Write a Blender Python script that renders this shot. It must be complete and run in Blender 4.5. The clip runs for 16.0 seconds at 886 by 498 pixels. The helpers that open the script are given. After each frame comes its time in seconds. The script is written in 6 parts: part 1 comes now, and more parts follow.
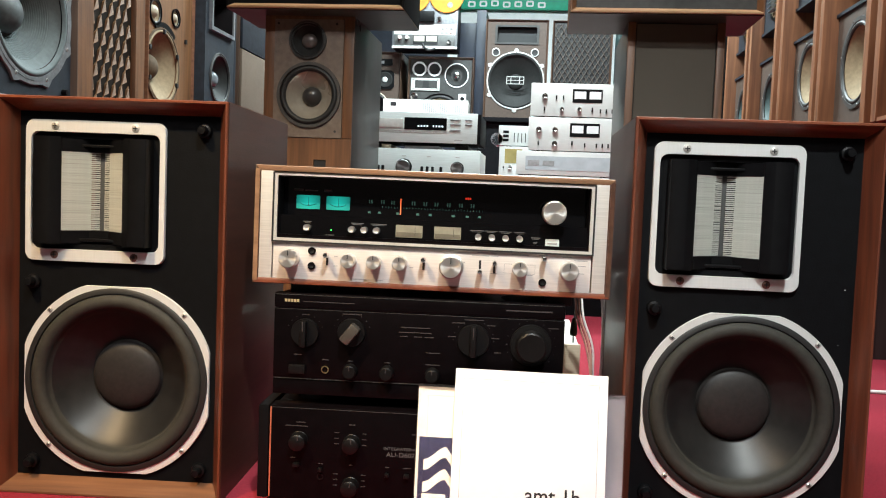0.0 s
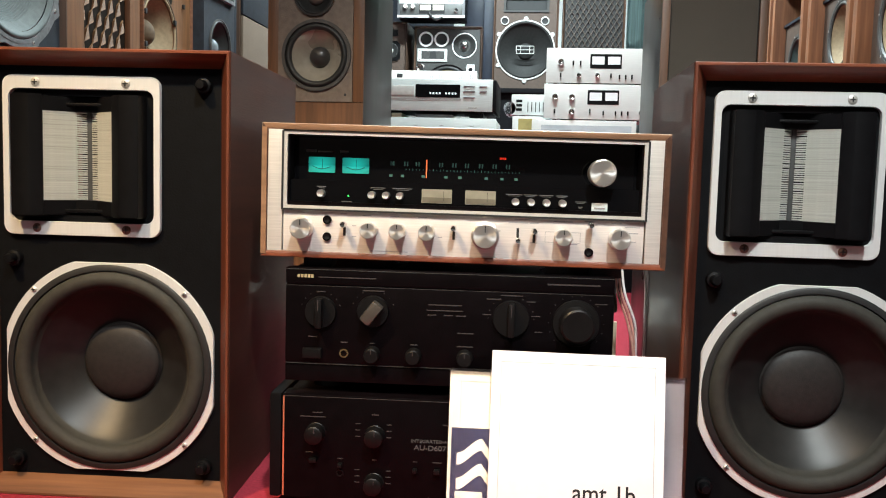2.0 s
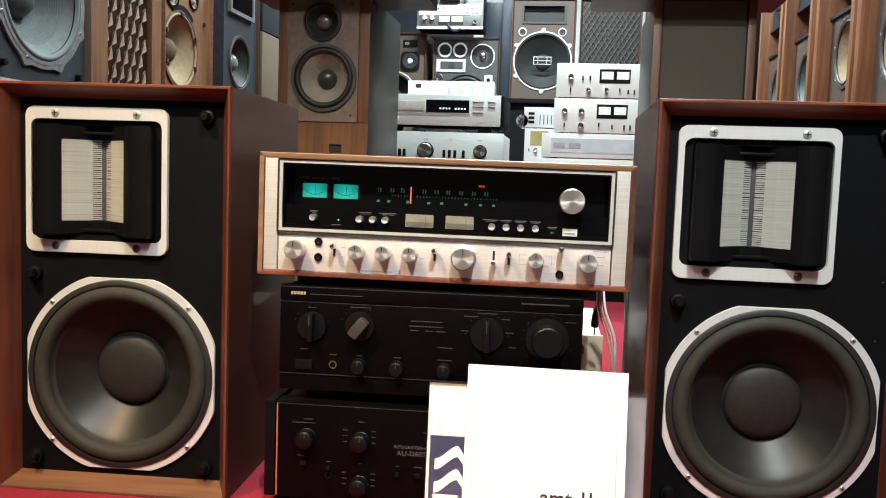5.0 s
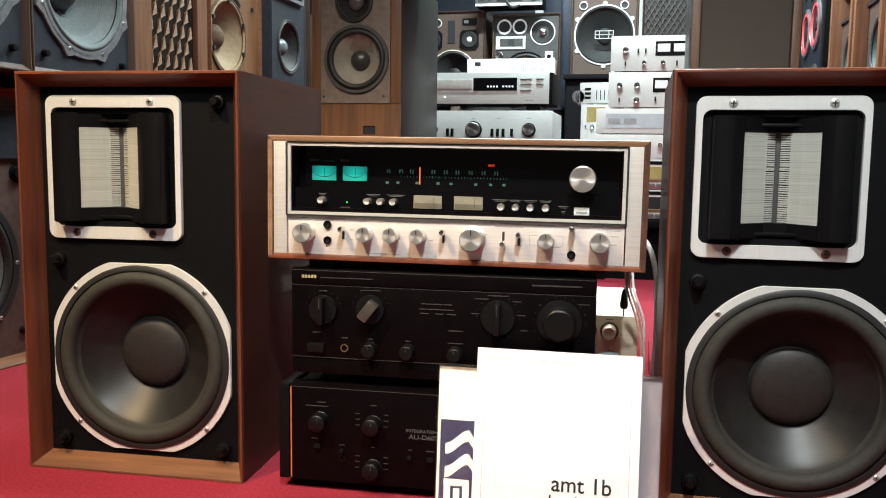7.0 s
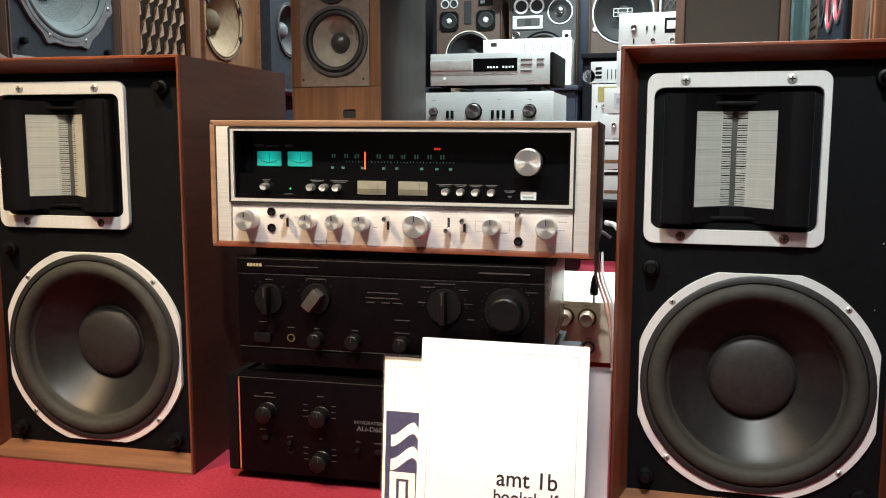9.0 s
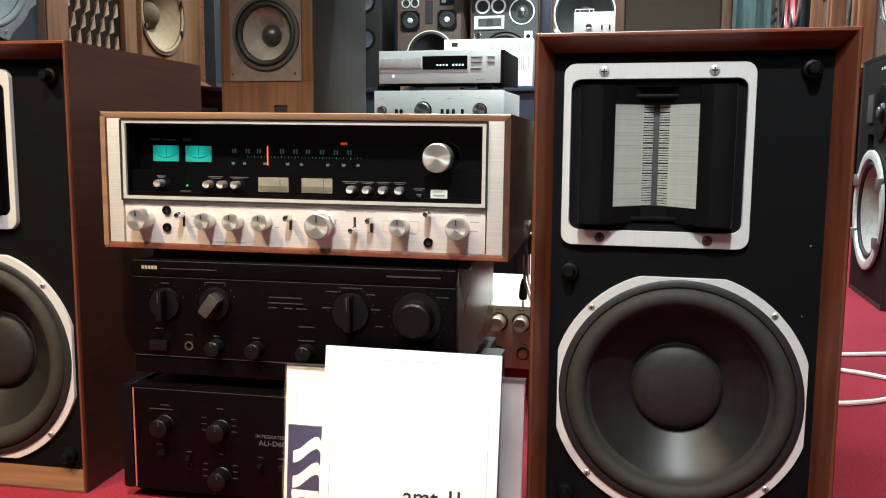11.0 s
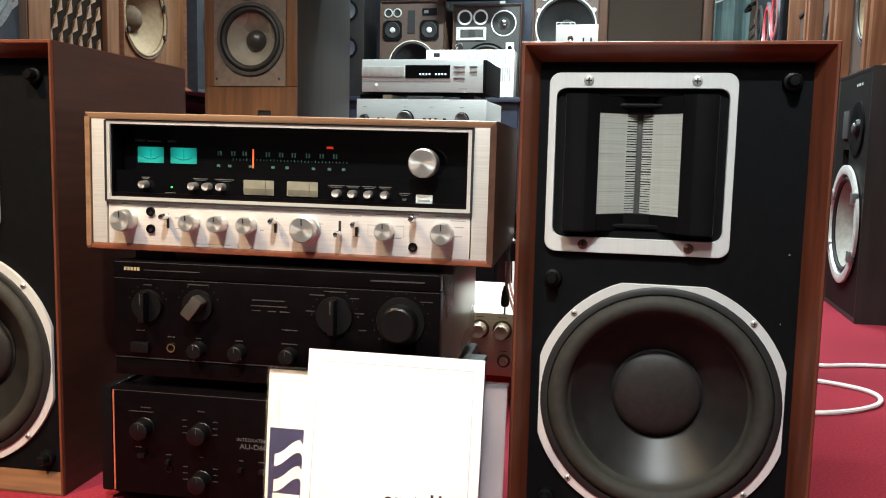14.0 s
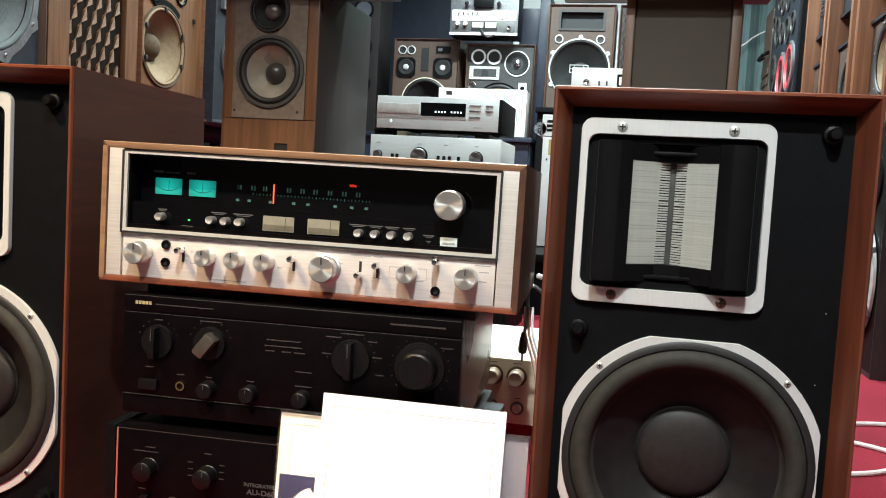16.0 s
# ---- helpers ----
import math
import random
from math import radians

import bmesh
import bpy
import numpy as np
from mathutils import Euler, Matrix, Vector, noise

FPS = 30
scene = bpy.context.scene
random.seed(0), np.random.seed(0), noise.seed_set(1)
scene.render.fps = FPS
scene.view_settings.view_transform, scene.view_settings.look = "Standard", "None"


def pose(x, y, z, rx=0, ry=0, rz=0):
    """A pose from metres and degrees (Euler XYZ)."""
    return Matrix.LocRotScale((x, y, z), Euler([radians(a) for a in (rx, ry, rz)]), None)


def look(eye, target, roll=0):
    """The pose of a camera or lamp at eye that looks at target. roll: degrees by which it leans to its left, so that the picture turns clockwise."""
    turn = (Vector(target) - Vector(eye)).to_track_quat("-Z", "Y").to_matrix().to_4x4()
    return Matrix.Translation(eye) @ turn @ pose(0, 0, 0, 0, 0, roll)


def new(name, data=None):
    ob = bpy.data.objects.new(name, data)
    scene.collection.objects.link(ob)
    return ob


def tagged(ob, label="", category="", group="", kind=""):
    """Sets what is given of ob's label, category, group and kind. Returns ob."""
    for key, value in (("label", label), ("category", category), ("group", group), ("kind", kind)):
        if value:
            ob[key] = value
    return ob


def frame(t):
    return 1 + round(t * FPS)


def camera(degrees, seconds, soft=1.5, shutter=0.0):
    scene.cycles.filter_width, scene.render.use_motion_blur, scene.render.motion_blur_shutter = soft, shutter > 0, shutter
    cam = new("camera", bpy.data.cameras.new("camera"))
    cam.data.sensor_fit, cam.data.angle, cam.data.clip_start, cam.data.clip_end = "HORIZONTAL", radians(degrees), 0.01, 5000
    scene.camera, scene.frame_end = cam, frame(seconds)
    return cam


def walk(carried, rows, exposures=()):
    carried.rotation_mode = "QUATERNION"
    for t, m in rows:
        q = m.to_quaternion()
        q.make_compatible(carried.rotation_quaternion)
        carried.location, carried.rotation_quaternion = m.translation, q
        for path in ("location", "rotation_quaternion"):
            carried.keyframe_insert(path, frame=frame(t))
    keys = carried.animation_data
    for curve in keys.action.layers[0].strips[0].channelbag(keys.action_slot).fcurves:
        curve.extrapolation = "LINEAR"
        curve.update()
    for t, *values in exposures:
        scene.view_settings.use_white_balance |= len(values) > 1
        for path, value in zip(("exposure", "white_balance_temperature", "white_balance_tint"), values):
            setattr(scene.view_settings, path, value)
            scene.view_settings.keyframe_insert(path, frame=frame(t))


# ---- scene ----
cam = camera(54.9, 16.0, soft=1.1)
METRES, EYE, TILT, LEAN, TURN = 0.82, 0.492, 0.0, 0.0, 6.4
ROWS = [
    (0.0, 0.0, 0.0, 0.0, 0.13, -3.48, -2.21),
    (0.5, -0.0119, 0.0559, -0.0039, 0.01, -3.85, -2.15),
    (1.0, -0.0271, 0.1219, -0.0184, 0.26, -4.13, -2.18),
    (1.5, -0.0468, 0.1724, -0.037, 0.63, -4.71, -1.99),
    (2.0, -0.047, 0.1831, -0.0312, 0.33, -4.95, -1.54),
    (2.5, -0.0352, 0.1554, -0.0135, 0.39, -4.85, -1.33),
    (3.0, -0.0329, 0.1297, -0.009, 0.88, -4.77, -1.64),
    (3.5, -0.0312, 0.1006, -0.0019, 1.14, -4.56, -1.69),
    (6.0, 0.0869, 0.0655, 0.0134, 4.05, -5.33, -1.86),
    (6.5, 0.114, 0.0885, 0.0129, 5.64, -5.74, -1.36),
    (7.0, 0.1468, 0.1115, 0.0147, 7.14, -6.24, -0.73),
    (7.5, 0.1875, 0.1264, 0.0139, 8.15, -7.04, -0.23),
    (8.0, 0.2237, 0.1477, 0.012, 9.28, -7.55, 0.49),
    (8.5, 0.2517, 0.1632, 0.0134, 10.01, -7.67, 0.7),
    (9.0, 0.2943, 0.1816, 0.0174, 9.52, -7.42, -0.04),
    (9.5, 0.3413, 0.2136, 0.0178, 8.41, -7.21, -0.57),
    (12.0, 0.3872, 0.3016, -0.0025, 7.4, -7.28, -0.41),
    (12.5, 0.3854, 0.2985, -0.0019, 6.89, -7.03, -0.69),
    (13.0, 0.3862, 0.2974, -0.0037, 6.64, -6.81, -0.98),
    (13.5, 0.3846, 0.2951, -0.0053, 6.59, -6.66, -1.16),
    (14.0, 0.3748, 0.2779, -0.0031, 6.39, -6.52, -1.28),
    (14.5, 0.3484, 0.2425, 0.0051, 6.02, -6.21, -1.31),
    (15.0, 0.3401, 0.2354, 0.0129, 5.94, -5.53, -1.89),
    (15.5, 0.3459, 0.2735, 0.0146, 6.3, -4.77, -2.91),
    (16.0, 0.3376, 0.3154, 0.0043, 6.73, -4.13, -3.28),
]
walk(cam, [(t, pose(0, 0, EYE, TILT, LEAN, TURN) @ pose(METRES * x, METRES * y, METRES * z, 90 + pitch, roll, yaw)) for t, x, y, z, yaw, pitch, roll in ROWS])

# ---- light: unseen ceiling tubes added as fill, two spots set by knob shadows ----
world = bpy.data.worlds.new("world")
scene.world = world
world.use_nodes = True
world.node_tree.nodes["Background"].inputs[0].default_value = (0.8, 0.85, 1.0, 1)
world.node_tree.nodes["Background"].inputs[1].default_value = 0.05
scene.view_settings.exposure = 0.0
CEIL = 2.75


def lamp(x, y, sx, sy, watts, colour, spread=160):
    d = bpy.data.lights.new("fill_tube", "AREA")
    d.shape, d.size, d.size_y, d.energy, d.color = "RECTANGLE", sx, sy, watts, colour
    d.spread = radians(spread)
    ob = new("fill_tube", d)
    ob.matrix_world = pose(x, y, CEIL - 0.075, 0, 0, 0)
    return ob


def spot(eye, target, watts, colour, angle, radius=0.04):
    d = bpy.data.lights.new("spot_light", "SPOT")
    d.energy, d.color, d.spot_size, d.spot_blend, d.shadow_soft_size = watts, colour, radians(angle), 1.0, radius
    ob = new("spot_light", d)
    ob.matrix_world = look(eye, target)
    return ob


WARM, COOL = (1.0, 0.7, 0.36), (0.8, 0.97, 1.0)
LAMPS = [(-0.3, 4.7, 1.4, 0.12, 190, COOL), (-0.1, 2.7, 0.8, 0.1, 84, COOL), (-0.1, 1.6, 1.0, 0.1, 34, (1.0, 0.93, 0.82)), (-0.3, -1.2, 1.6, 0.5, 54, (1, 0.97, 0.95))]
SPOTS = [((-1.15, -0.2, 2.45), (-0.6, 1.25, 0.42), 430, WARM, 40), ((0.25, -0.2, 2.45), (0.1, 1.3, 0.42), 385, (0.9, 0.98, 0.97), 54)]
for L in LAMPS:
    lamp(*L)
for L in SPOTS:
    spot(*L)

# ---- materials ----


def mat(name, colour, rough=0.5, metal=0.0, grain=None, scale=(1, 1, 1), freq=30.0, amount=0.25, bump=0.0, bump_freq=200.0, spec=0.5, random_amount=0.0, rough_var=0.08, coat=0.0):
    """A surface with variation at two scales: broad stains and fine grain, both in object space, and a fine relief."""
    m = bpy.data.materials.new(name)
    m.use_nodes = True
    n, l = m.node_tree.nodes, m.node_tree.links
    b = n["Principled BSDF"]
    b.inputs["Metallic"].default_value, b.inputs["Specular IOR Level"].default_value = metal, spec
    b.inputs["Coat Weight"].default_value = coat
    tc, mp = n.new("ShaderNodeTexCoord"), n.new("ShaderNodeMapping")
    mp.inputs["Scale"].default_value = scale
    l.new(tc.outputs["Object"], mp.inputs[0])
    fine, broad = n.new("ShaderNodeTexNoise"), n.new("ShaderNodeTexNoise")
    fine.inputs["Scale"].default_value, fine.inputs["Detail"].default_value = freq, 6
    broad.inputs["Scale"].default_value, broad.inputs["Detail"].default_value = 5.0, 3
    l.new(mp.outputs[0], fine.inputs["Vector"])
    l.new(tc.outputs["Object"], broad.inputs["Vector"])
    dark = tuple(c * (1 - amount) for c in (grain or colour)) if grain is None else grain
    light = tuple(min(1, c * (1 + amount * 0.6)) for c in colour)
    ramp = n.new("ShaderNodeValToRGB")
    ramp.color_ramp.elements[0].position, ramp.color_ramp.elements[1].position = 0.3, 0.7
    ramp.color_ramp.elements[0].color, ramp.color_ramp.elements[1].color = (*dark, 1), (*light, 1)
    l.new(fine.outputs["Fac"], ramp.inputs[0])
    mix = n.new("ShaderNodeMix")
    mix.data_type, mix.blend_type = "RGBA", "MULTIPLY"
    mix.inputs["Factor"].default_value = 1
    shade = n.new("ShaderNodeMapRange")
    shade.inputs["From Min"].default_value, shade.inputs["From Max"].default_value = 0.3, 0.7
    shade.inputs["To Min"].default_value, shade.inputs["To Max"].default_value = 1 - amount * 0.5, 1.0
    l.new(broad.outputs["Fac"], shade.inputs["Value"])
    l.new(ramp.outputs[0], mix.inputs["A"])
    l.new(shade.outputs[0], mix.inputs["B"])
    out = mix.outputs["Result"]
    if random_amount:
        oi, rr, m2 = n.new("ShaderNodeObjectInfo"), n.new("ShaderNodeMapRange"), n.new("ShaderNodeMix")
        m2.data_type, m2.blend_type = "RGBA", "MULTIPLY"
        m2.inputs["Factor"].default_value = 1
        rr.inputs["To Min"].default_value, rr.inputs["To Max"].default_value = 1 - random_amount, 1.0
        l.new(oi.outputs["Random"], rr.inputs["Value"])
        l.new(out, m2.inputs["A"])
        l.new(rr.outputs[0], m2.inputs["B"])
        out = m2.outputs["Result"]
    l.new(out, b.inputs["Base Color"])
    rv = n.new("ShaderNodeMapRange")
    rv.inputs["To Min"].default_value, rv.inputs["To Max"].default_value = max(0.02, rough - rough_var), min(1, rough + rough_var)
    l.new(broad.outputs["Fac"], rv.inputs["Value"])
    l.new(rv.outputs[0], b.inputs["Roughness"])
    if bump:
        t2, bp = n.new("ShaderNodeTexNoise"), n.new("ShaderNodeBump")
        t2.inputs["Scale"].default_value, t2.inputs["Detail"].default_value = bump_freq, 4
        bp.inputs["Strength"].default_value, bp.inputs["Distance"].default_value = bump, 0.002
        l.new(mp.outputs[0], t2.inputs["Vector"])
        l.new(t2.outputs["Fac"], bp.inputs["Height"])
        l.new(bp.outputs[0], b.inputs["Normal"])
    return m


def glow(name, colour, strength):
    m = bpy.data.materials.new(name)
    m.use_nodes = True
    b = m.node_tree.nodes["Principled BSDF"]
    b.inputs["Base Color"].default_value = (*[c * 0.5 for c in colour], 1)
    b.inputs["Emission Color"].default_value, b.inputs["Emission Strength"].default_value = (*colour, 1), strength
    return m


def clear(name, tint=(1, 1, 1), rough=0.02):
    m = bpy.data.materials.new(name)
    m.use_nodes = True
    b = m.node_tree.nodes["Principled BSDF"]
    b.inputs["Base Color"].default_value, b.inputs["Roughness"].default_value = (*tint, 1), rough
    b.inputs["Transmission Weight"].default_value, b.inputs["IOR"].default_value = 1.0, 1.3
    return m


WOODZ, WOODX, WOODY = (14, 14, 0.9), (0.9, 14, 14), (14, 0.9, 14)
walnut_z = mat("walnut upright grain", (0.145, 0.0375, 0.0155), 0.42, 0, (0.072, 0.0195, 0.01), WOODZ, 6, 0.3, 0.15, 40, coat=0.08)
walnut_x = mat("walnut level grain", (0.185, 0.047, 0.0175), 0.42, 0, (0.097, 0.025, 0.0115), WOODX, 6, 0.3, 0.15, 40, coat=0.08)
# walnut darkened for the cabinet sides: their shade is in the colour
walnut_shaded = mat("walnut shaded side", (0.047, 0.0145, 0.0082), 0.5, 0, (0.034, 0.0105, 0.0064), WOODY, 6, 0.3, 0.12, 40, spec=0.35, coat=0.06)
# bottom panel paler than the rest of the cabinet
pale_sill = mat("pale walnut edge", (0.18, 0.078, 0.036), 0.45, 0, (0.1, 0.04, 0.02), WOODX, 6, 0.3, 0.1, 40)
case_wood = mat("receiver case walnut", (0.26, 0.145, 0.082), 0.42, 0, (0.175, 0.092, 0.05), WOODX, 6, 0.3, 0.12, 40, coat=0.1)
# case walnut darkened: the shade of its sides is put into the colour
case_shaded = mat("receiver case shaded walnut", (0.085, 0.04, 0.025), 0.36, 0, (0.05, 0.024, 0.016), WOODY, 6, 0.3, 0.12, 40)
teak_z = mat("brown teak upright", (0.165, 0.072, 0.03), 0.45, 0, (0.08, 0.034, 0.015), WOODZ, 5, 0.35, 0.12, 40, coat=0.06)
teak_y = mat("teak side", (0.2, 0.085, 0.04), 0.4, 0, (0.11, 0.045, 0.024), WOODY, 5, 0.3, 0.12, 40, coat=0.15)
dark_panel = mat("dark glossy panel", (0.034, 0.032, 0.03), 0.3, 0, (0.027, 0.025, 0.023), WOODZ, 4, 0.15, 0.0, 60, spec=0.14)
oak_z = mat("pale oak baffle", (0.19, 0.087, 0.036), 0.5, 0, (0.115, 0.05, 0.021), WOODZ, 5, 0.3, 0.12, 40)
black_vinyl = mat("black painted baffle", (0.0024, 0.0027, 0.0034), 0.65, 0, None, (1, 1, 1), 60, 0.4, 0.12, 350, spec=0.1)
blue_black = mat("dark slate baffle", (0.013, 0.0165, 0.024), 0.6, 0, None, (1, 1, 1), 40, 0.4, 0.2, 300, spec=0.3)
grey_baffle = mat("warm grey baffle", (0.165, 0.125, 0.098), 0.45, 0, None, (1, 1, 1), 70, 0.25, 0.3, 400)
brown_baffle = mat("brown baffle", (0.07, 0.043, 0.031), 0.6, 0, None, (1, 1, 1), 60, 0.2, 0.15, 300)
grey_dark = mat("charcoal baffle", (0.035, 0.034, 0.033), 0.6, 0, None, (1, 1, 1), 60, 0.3, 0.2, 300)
alu = mat("brushed aluminium", (0.73, 0.7, 0.66), 0.34, 0.45, None, (2, 60, 60), 12, 0.1, 0.05, 60, rough_var=0.06)
alu_flat = mat("satin anodised trim", (0.66, 0.66, 0.65), 0.38, 0.3, None, (40, 2, 2), 12, 0.035, 0.03, 60)
fascia = mat("silver fascia", (0.73, 0.675, 0.64), 0.38, 0.35, None, (1.5, 60, 60), 14, 0.1, 0.05, 60)
silver = mat("silver painted panel", (0.74, 0.82, 0.82), 0.3, 0.3, None, (2, 40, 40), 10, 0.08)
cream_paint = mat("ivory painted metal", (0.74, 0.72, 0.66), 0.45, 0, None, (1, 1, 1), 30, 0.1)
champagne = mat("champagne gold panel", (0.58, 0.49, 0.36), 0.4, 0.25, None, (2, 40, 40), 10, 0.12)
champagne_knob = mat("satin champagne knob", (0.62, 0.52, 0.4), 0.32, 0.35, None, (1, 1, 1), 40, 0.1)
gold_metal = mat("gold knob", (0.62, 0.45, 0.22), 0.25, 1.0, None, (1, 1, 1), 40, 0.12)
chrome = mat("chrome", (0.78, 0.78, 0.78), 0.14, 1.0, None, (1, 1, 1), 30, 0.08)
steel = mat("screw steel", (0.45, 0.43, 0.4), 0.4, 0.4, None, (1, 1, 1), 200, 0.25)
cast = mat("grey cast basket", (0.22, 0.225, 0.235), 0.4, 0.5, None, (1, 1, 1), 80, 0.25, 0.1, 300)
black_plastic = mat("black plastic", (0.0034, 0.0034, 0.004), 0.42, 0, None, (1, 1, 1), 80, 0.3, 0.08, 500, spec=0.17)
black_metal = mat("black enamelled metal", (0.0026, 0.0016, 0.0021), 0.38, 0, None, (1, 1, 1), 50, 0.35, 0.1, 500, spec=0.1)
black_gloss = mat("gloss black glass", (0.003, 0.003, 0.0036), 0.07, 0, None, (1, 1, 1), 20, 0.2, rough_var=0.02)
knob_black = mat("matt black knob", (0.0042, 0.0038, 0.004), 0.4, 0, None, (1, 1, 1), 120, 0.3, spec=0.25)
foam = mat("olive grey foam surround", (0.021, 0.0192, 0.0138), 0.75, 0, None, (1, 1, 1), 90, 0.35, 0.3, 700)
rubber = mat("black rubber", (0.01, 0.01, 0.01), 0.55, 0, None, (1, 1, 1), 90, 0.3, 0.1, 500)
poly = mat("dark polypropylene cone", (0.0135, 0.013, 0.0125), 0.4, 0, None, (1, 1, 1), 60, 0.3, 0.06, 500, spec=0.3)
cap_felt = mat("dark felt dust cap", (0.0165, 0.014, 0.0132), 0.55, 0, None, (1, 1, 1), 140, 0.3, 0.15, 800, spec=0.35)
paper_grey = mat("blue-grey paper cone", (0.085, 0.105, 0.108), 0.7, 0, None, (1, 1, 1), 80, 0.15, 0.2, 400)
paper_cream = mat("cream paper cone", (0.27, 0.2, 0.125), 0.75, 0, None, (1, 1, 1), 80, 0.15, 0.15, 400, spec=0.12)
paper_grey2 = mat("clear greyish cone", (0.34, 0.305, 0.25), 0.27, 0.3, None, (1, 1, 1), 60, 0.15, 0.03, 400, spec=0.7)
paper_dark = mat("charcoal paper cone", (0.014, 0.014, 0.0135), 0.65, 0, None, (1, 1, 1), 80, 0.3, 0.2, 400, spec=0.3)
paper_teal = mat("teal paper cone", (0.045, 0.075, 0.072), 0.6, 0, None, (1, 1, 1), 80, 0.2, 0.2, 400)
red_ring = mat("red woofer surround", (0.6, 0.07, 0.08), 0.5, 0, None, (1, 1, 1), 60, 0.2)
diaphragm = mat("white pleated film", (0.45, 0.462, 0.42), 0.4, 0, None, (1, 1, 1), 120, 0.12)
carpet = mat("red carpet", (0.24, 0.021, 0.035), 0.95, 0, (0.185, 0.0145, 0.025), (1, 1, 1), 220, 0.3, 0.45, 500, spec=0.12)
red_cloth = mat("red shelf cloth", (0.33, 0.02, 0.03), 0.9, 0, None, (1, 1, 1), 200, 0.3, 0.4, 600, spec=0.15)
white_paint = mat("white wall paint", (0.8, 0.81, 0.8), 0.7, 0, None, (1, 1, 1), 20, 0.08, 0.05, 200)
dim_wall = mat("brown panelled wall", (0.06, 0.045, 0.036), 0.6, 0, None, WOODZ, 4, 0.3, 0.05, 100)
navy_wall = mat("navy panel", (0.012, 0.017, 0.033), 0.5, 0, None, (1, 1, 1), 20, 0.3, 0.05, 100)
teal_cloth = mat("teal curtain", (0.23, 0.34, 0.335), 0.8, 0, None, (30, 30, 1), 3, 0.3, 0.2, 200)
ceiling_paint = mat("ceiling paint", (0.45, 0.45, 0.44), 0.8, 0, None, (1, 1, 1), 15, 0.1)
card = mat("white card", (0.82, 0.82, 0.83), 0.5, 0, None, (1, 1, 1), 30, 0.04)
ivory_paper = mat("ivory brochure", (0.72, 0.66, 0.52), 0.5, 0, None, (1, 1, 1), 25, 0.08)
violet_ink = mat("dark blue print", (0.034, 0.033, 0.072), 0.35, 0, None, (1, 1, 1), 60, 0.3)
ink = mat("black print", (0.009, 0.009, 0.01), 0.6, 0, None, (1, 1, 1), 60, 0.2)
grey_ink = mat("grey print", (0.34, 0.33, 0.33), 0.6, 0, None, (1, 1, 1), 60, 0.2)
gold_ink = mat("gold print", (0.62, 0.52, 0.3), 0.4, 0.4, None, (1, 1, 1), 60, 0.2)
copper_line = mat("copper pinstripe", (0.7, 0.25, 0.14), 0.3, 0.6, None, (1, 1, 1), 60, 0.2)
white_cable = mat("white cable", (0.75, 0.7, 0.68), 0.5, 0, None, (1, 1, 1), 60, 0.1)
pink_cable = mat("pale red speaker wire", (0.6, 0.3, 0.24), 0.4, 0, None, (1, 1, 1), 60, 0.2)
green_sign = mat("green sign", (0.012, 0.42, 0.24), 0.4, 0, None, (1, 1, 1), 20, 0.15)
orange_reel = mat("orange reel", (0.7, 0.24, 0.02), 0.4, 0, None, (1, 1, 1), 30, 0.15)
grille_cloth = mat("dark brown grille cloth", (0.098, 0.084, 0.068), 0.9, 0, None, (1, 1, 1), 500, 0.3, 0.4, 900, spec=0.2)
tan_cloth = mat("tan grille cloth", (0.13, 0.095, 0.07), 0.9, 0, None, (1, 1, 1), 400, 0.3, 0.5, 900, spec=0.2)
lattice_wood = mat("lattice wood", (0.21, 0.108, 0.05), 0.5, 0, (0.12, 0.058, 0.026), (1, 1, 1), 30, 0.3, 0.1, 200, random_amount=0.2)
lattice_dark = mat("dark lattice board", (0.012, 0.007, 0.004), 0.8, 0, None, (1, 1, 1), 30, 0.3, spec=0.08)
mesh_wire = mat("grille wire", (0.085, 0.064, 0.052), 0.45, 0.3, None, (1, 1, 1), 60, 0.2)
plastic_film = clear("clear plastic sleeve", (0.95, 0.93, 0.95), 0.25)
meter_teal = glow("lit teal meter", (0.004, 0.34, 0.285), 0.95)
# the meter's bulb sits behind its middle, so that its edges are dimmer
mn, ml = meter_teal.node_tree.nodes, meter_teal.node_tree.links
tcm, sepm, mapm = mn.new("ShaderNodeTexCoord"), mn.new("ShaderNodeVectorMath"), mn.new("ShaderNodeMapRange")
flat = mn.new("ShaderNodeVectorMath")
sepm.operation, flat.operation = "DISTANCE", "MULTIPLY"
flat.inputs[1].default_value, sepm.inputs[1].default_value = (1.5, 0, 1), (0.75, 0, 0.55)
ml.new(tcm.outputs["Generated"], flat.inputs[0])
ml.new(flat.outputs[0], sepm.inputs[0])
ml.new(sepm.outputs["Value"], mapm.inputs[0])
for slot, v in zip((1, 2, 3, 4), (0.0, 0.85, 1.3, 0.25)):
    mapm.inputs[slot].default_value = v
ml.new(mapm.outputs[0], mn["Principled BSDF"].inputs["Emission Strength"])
dial_green = glow("lit dial figure", (0.06, 0.17, 0.14), 0.14)
needle_red = glow("lit pointer", (1.0, 0.16, 0.05), 1.2)
aux_red = glow("lit source word", (1.0, 0.05, 0.02), 0.55)
led_green = glow("green pilot lamp", (0.05, 1.0, 0.15), 1.2)
display_white = glow("lit display figure", (0.8, 0.95, 1.0), 1.2)
tube_white = glow("tube diffuser", (1.0, 0.96, 0.9), 3.0)

# ---- builders ----


def thing(name, label, category, m=Matrix(), group="", kind=""):
    ob = new(name)
    ob.empty_display_size = 0.05
    ob.matrix_world = m
    return tagged(ob, label, category, group, kind)


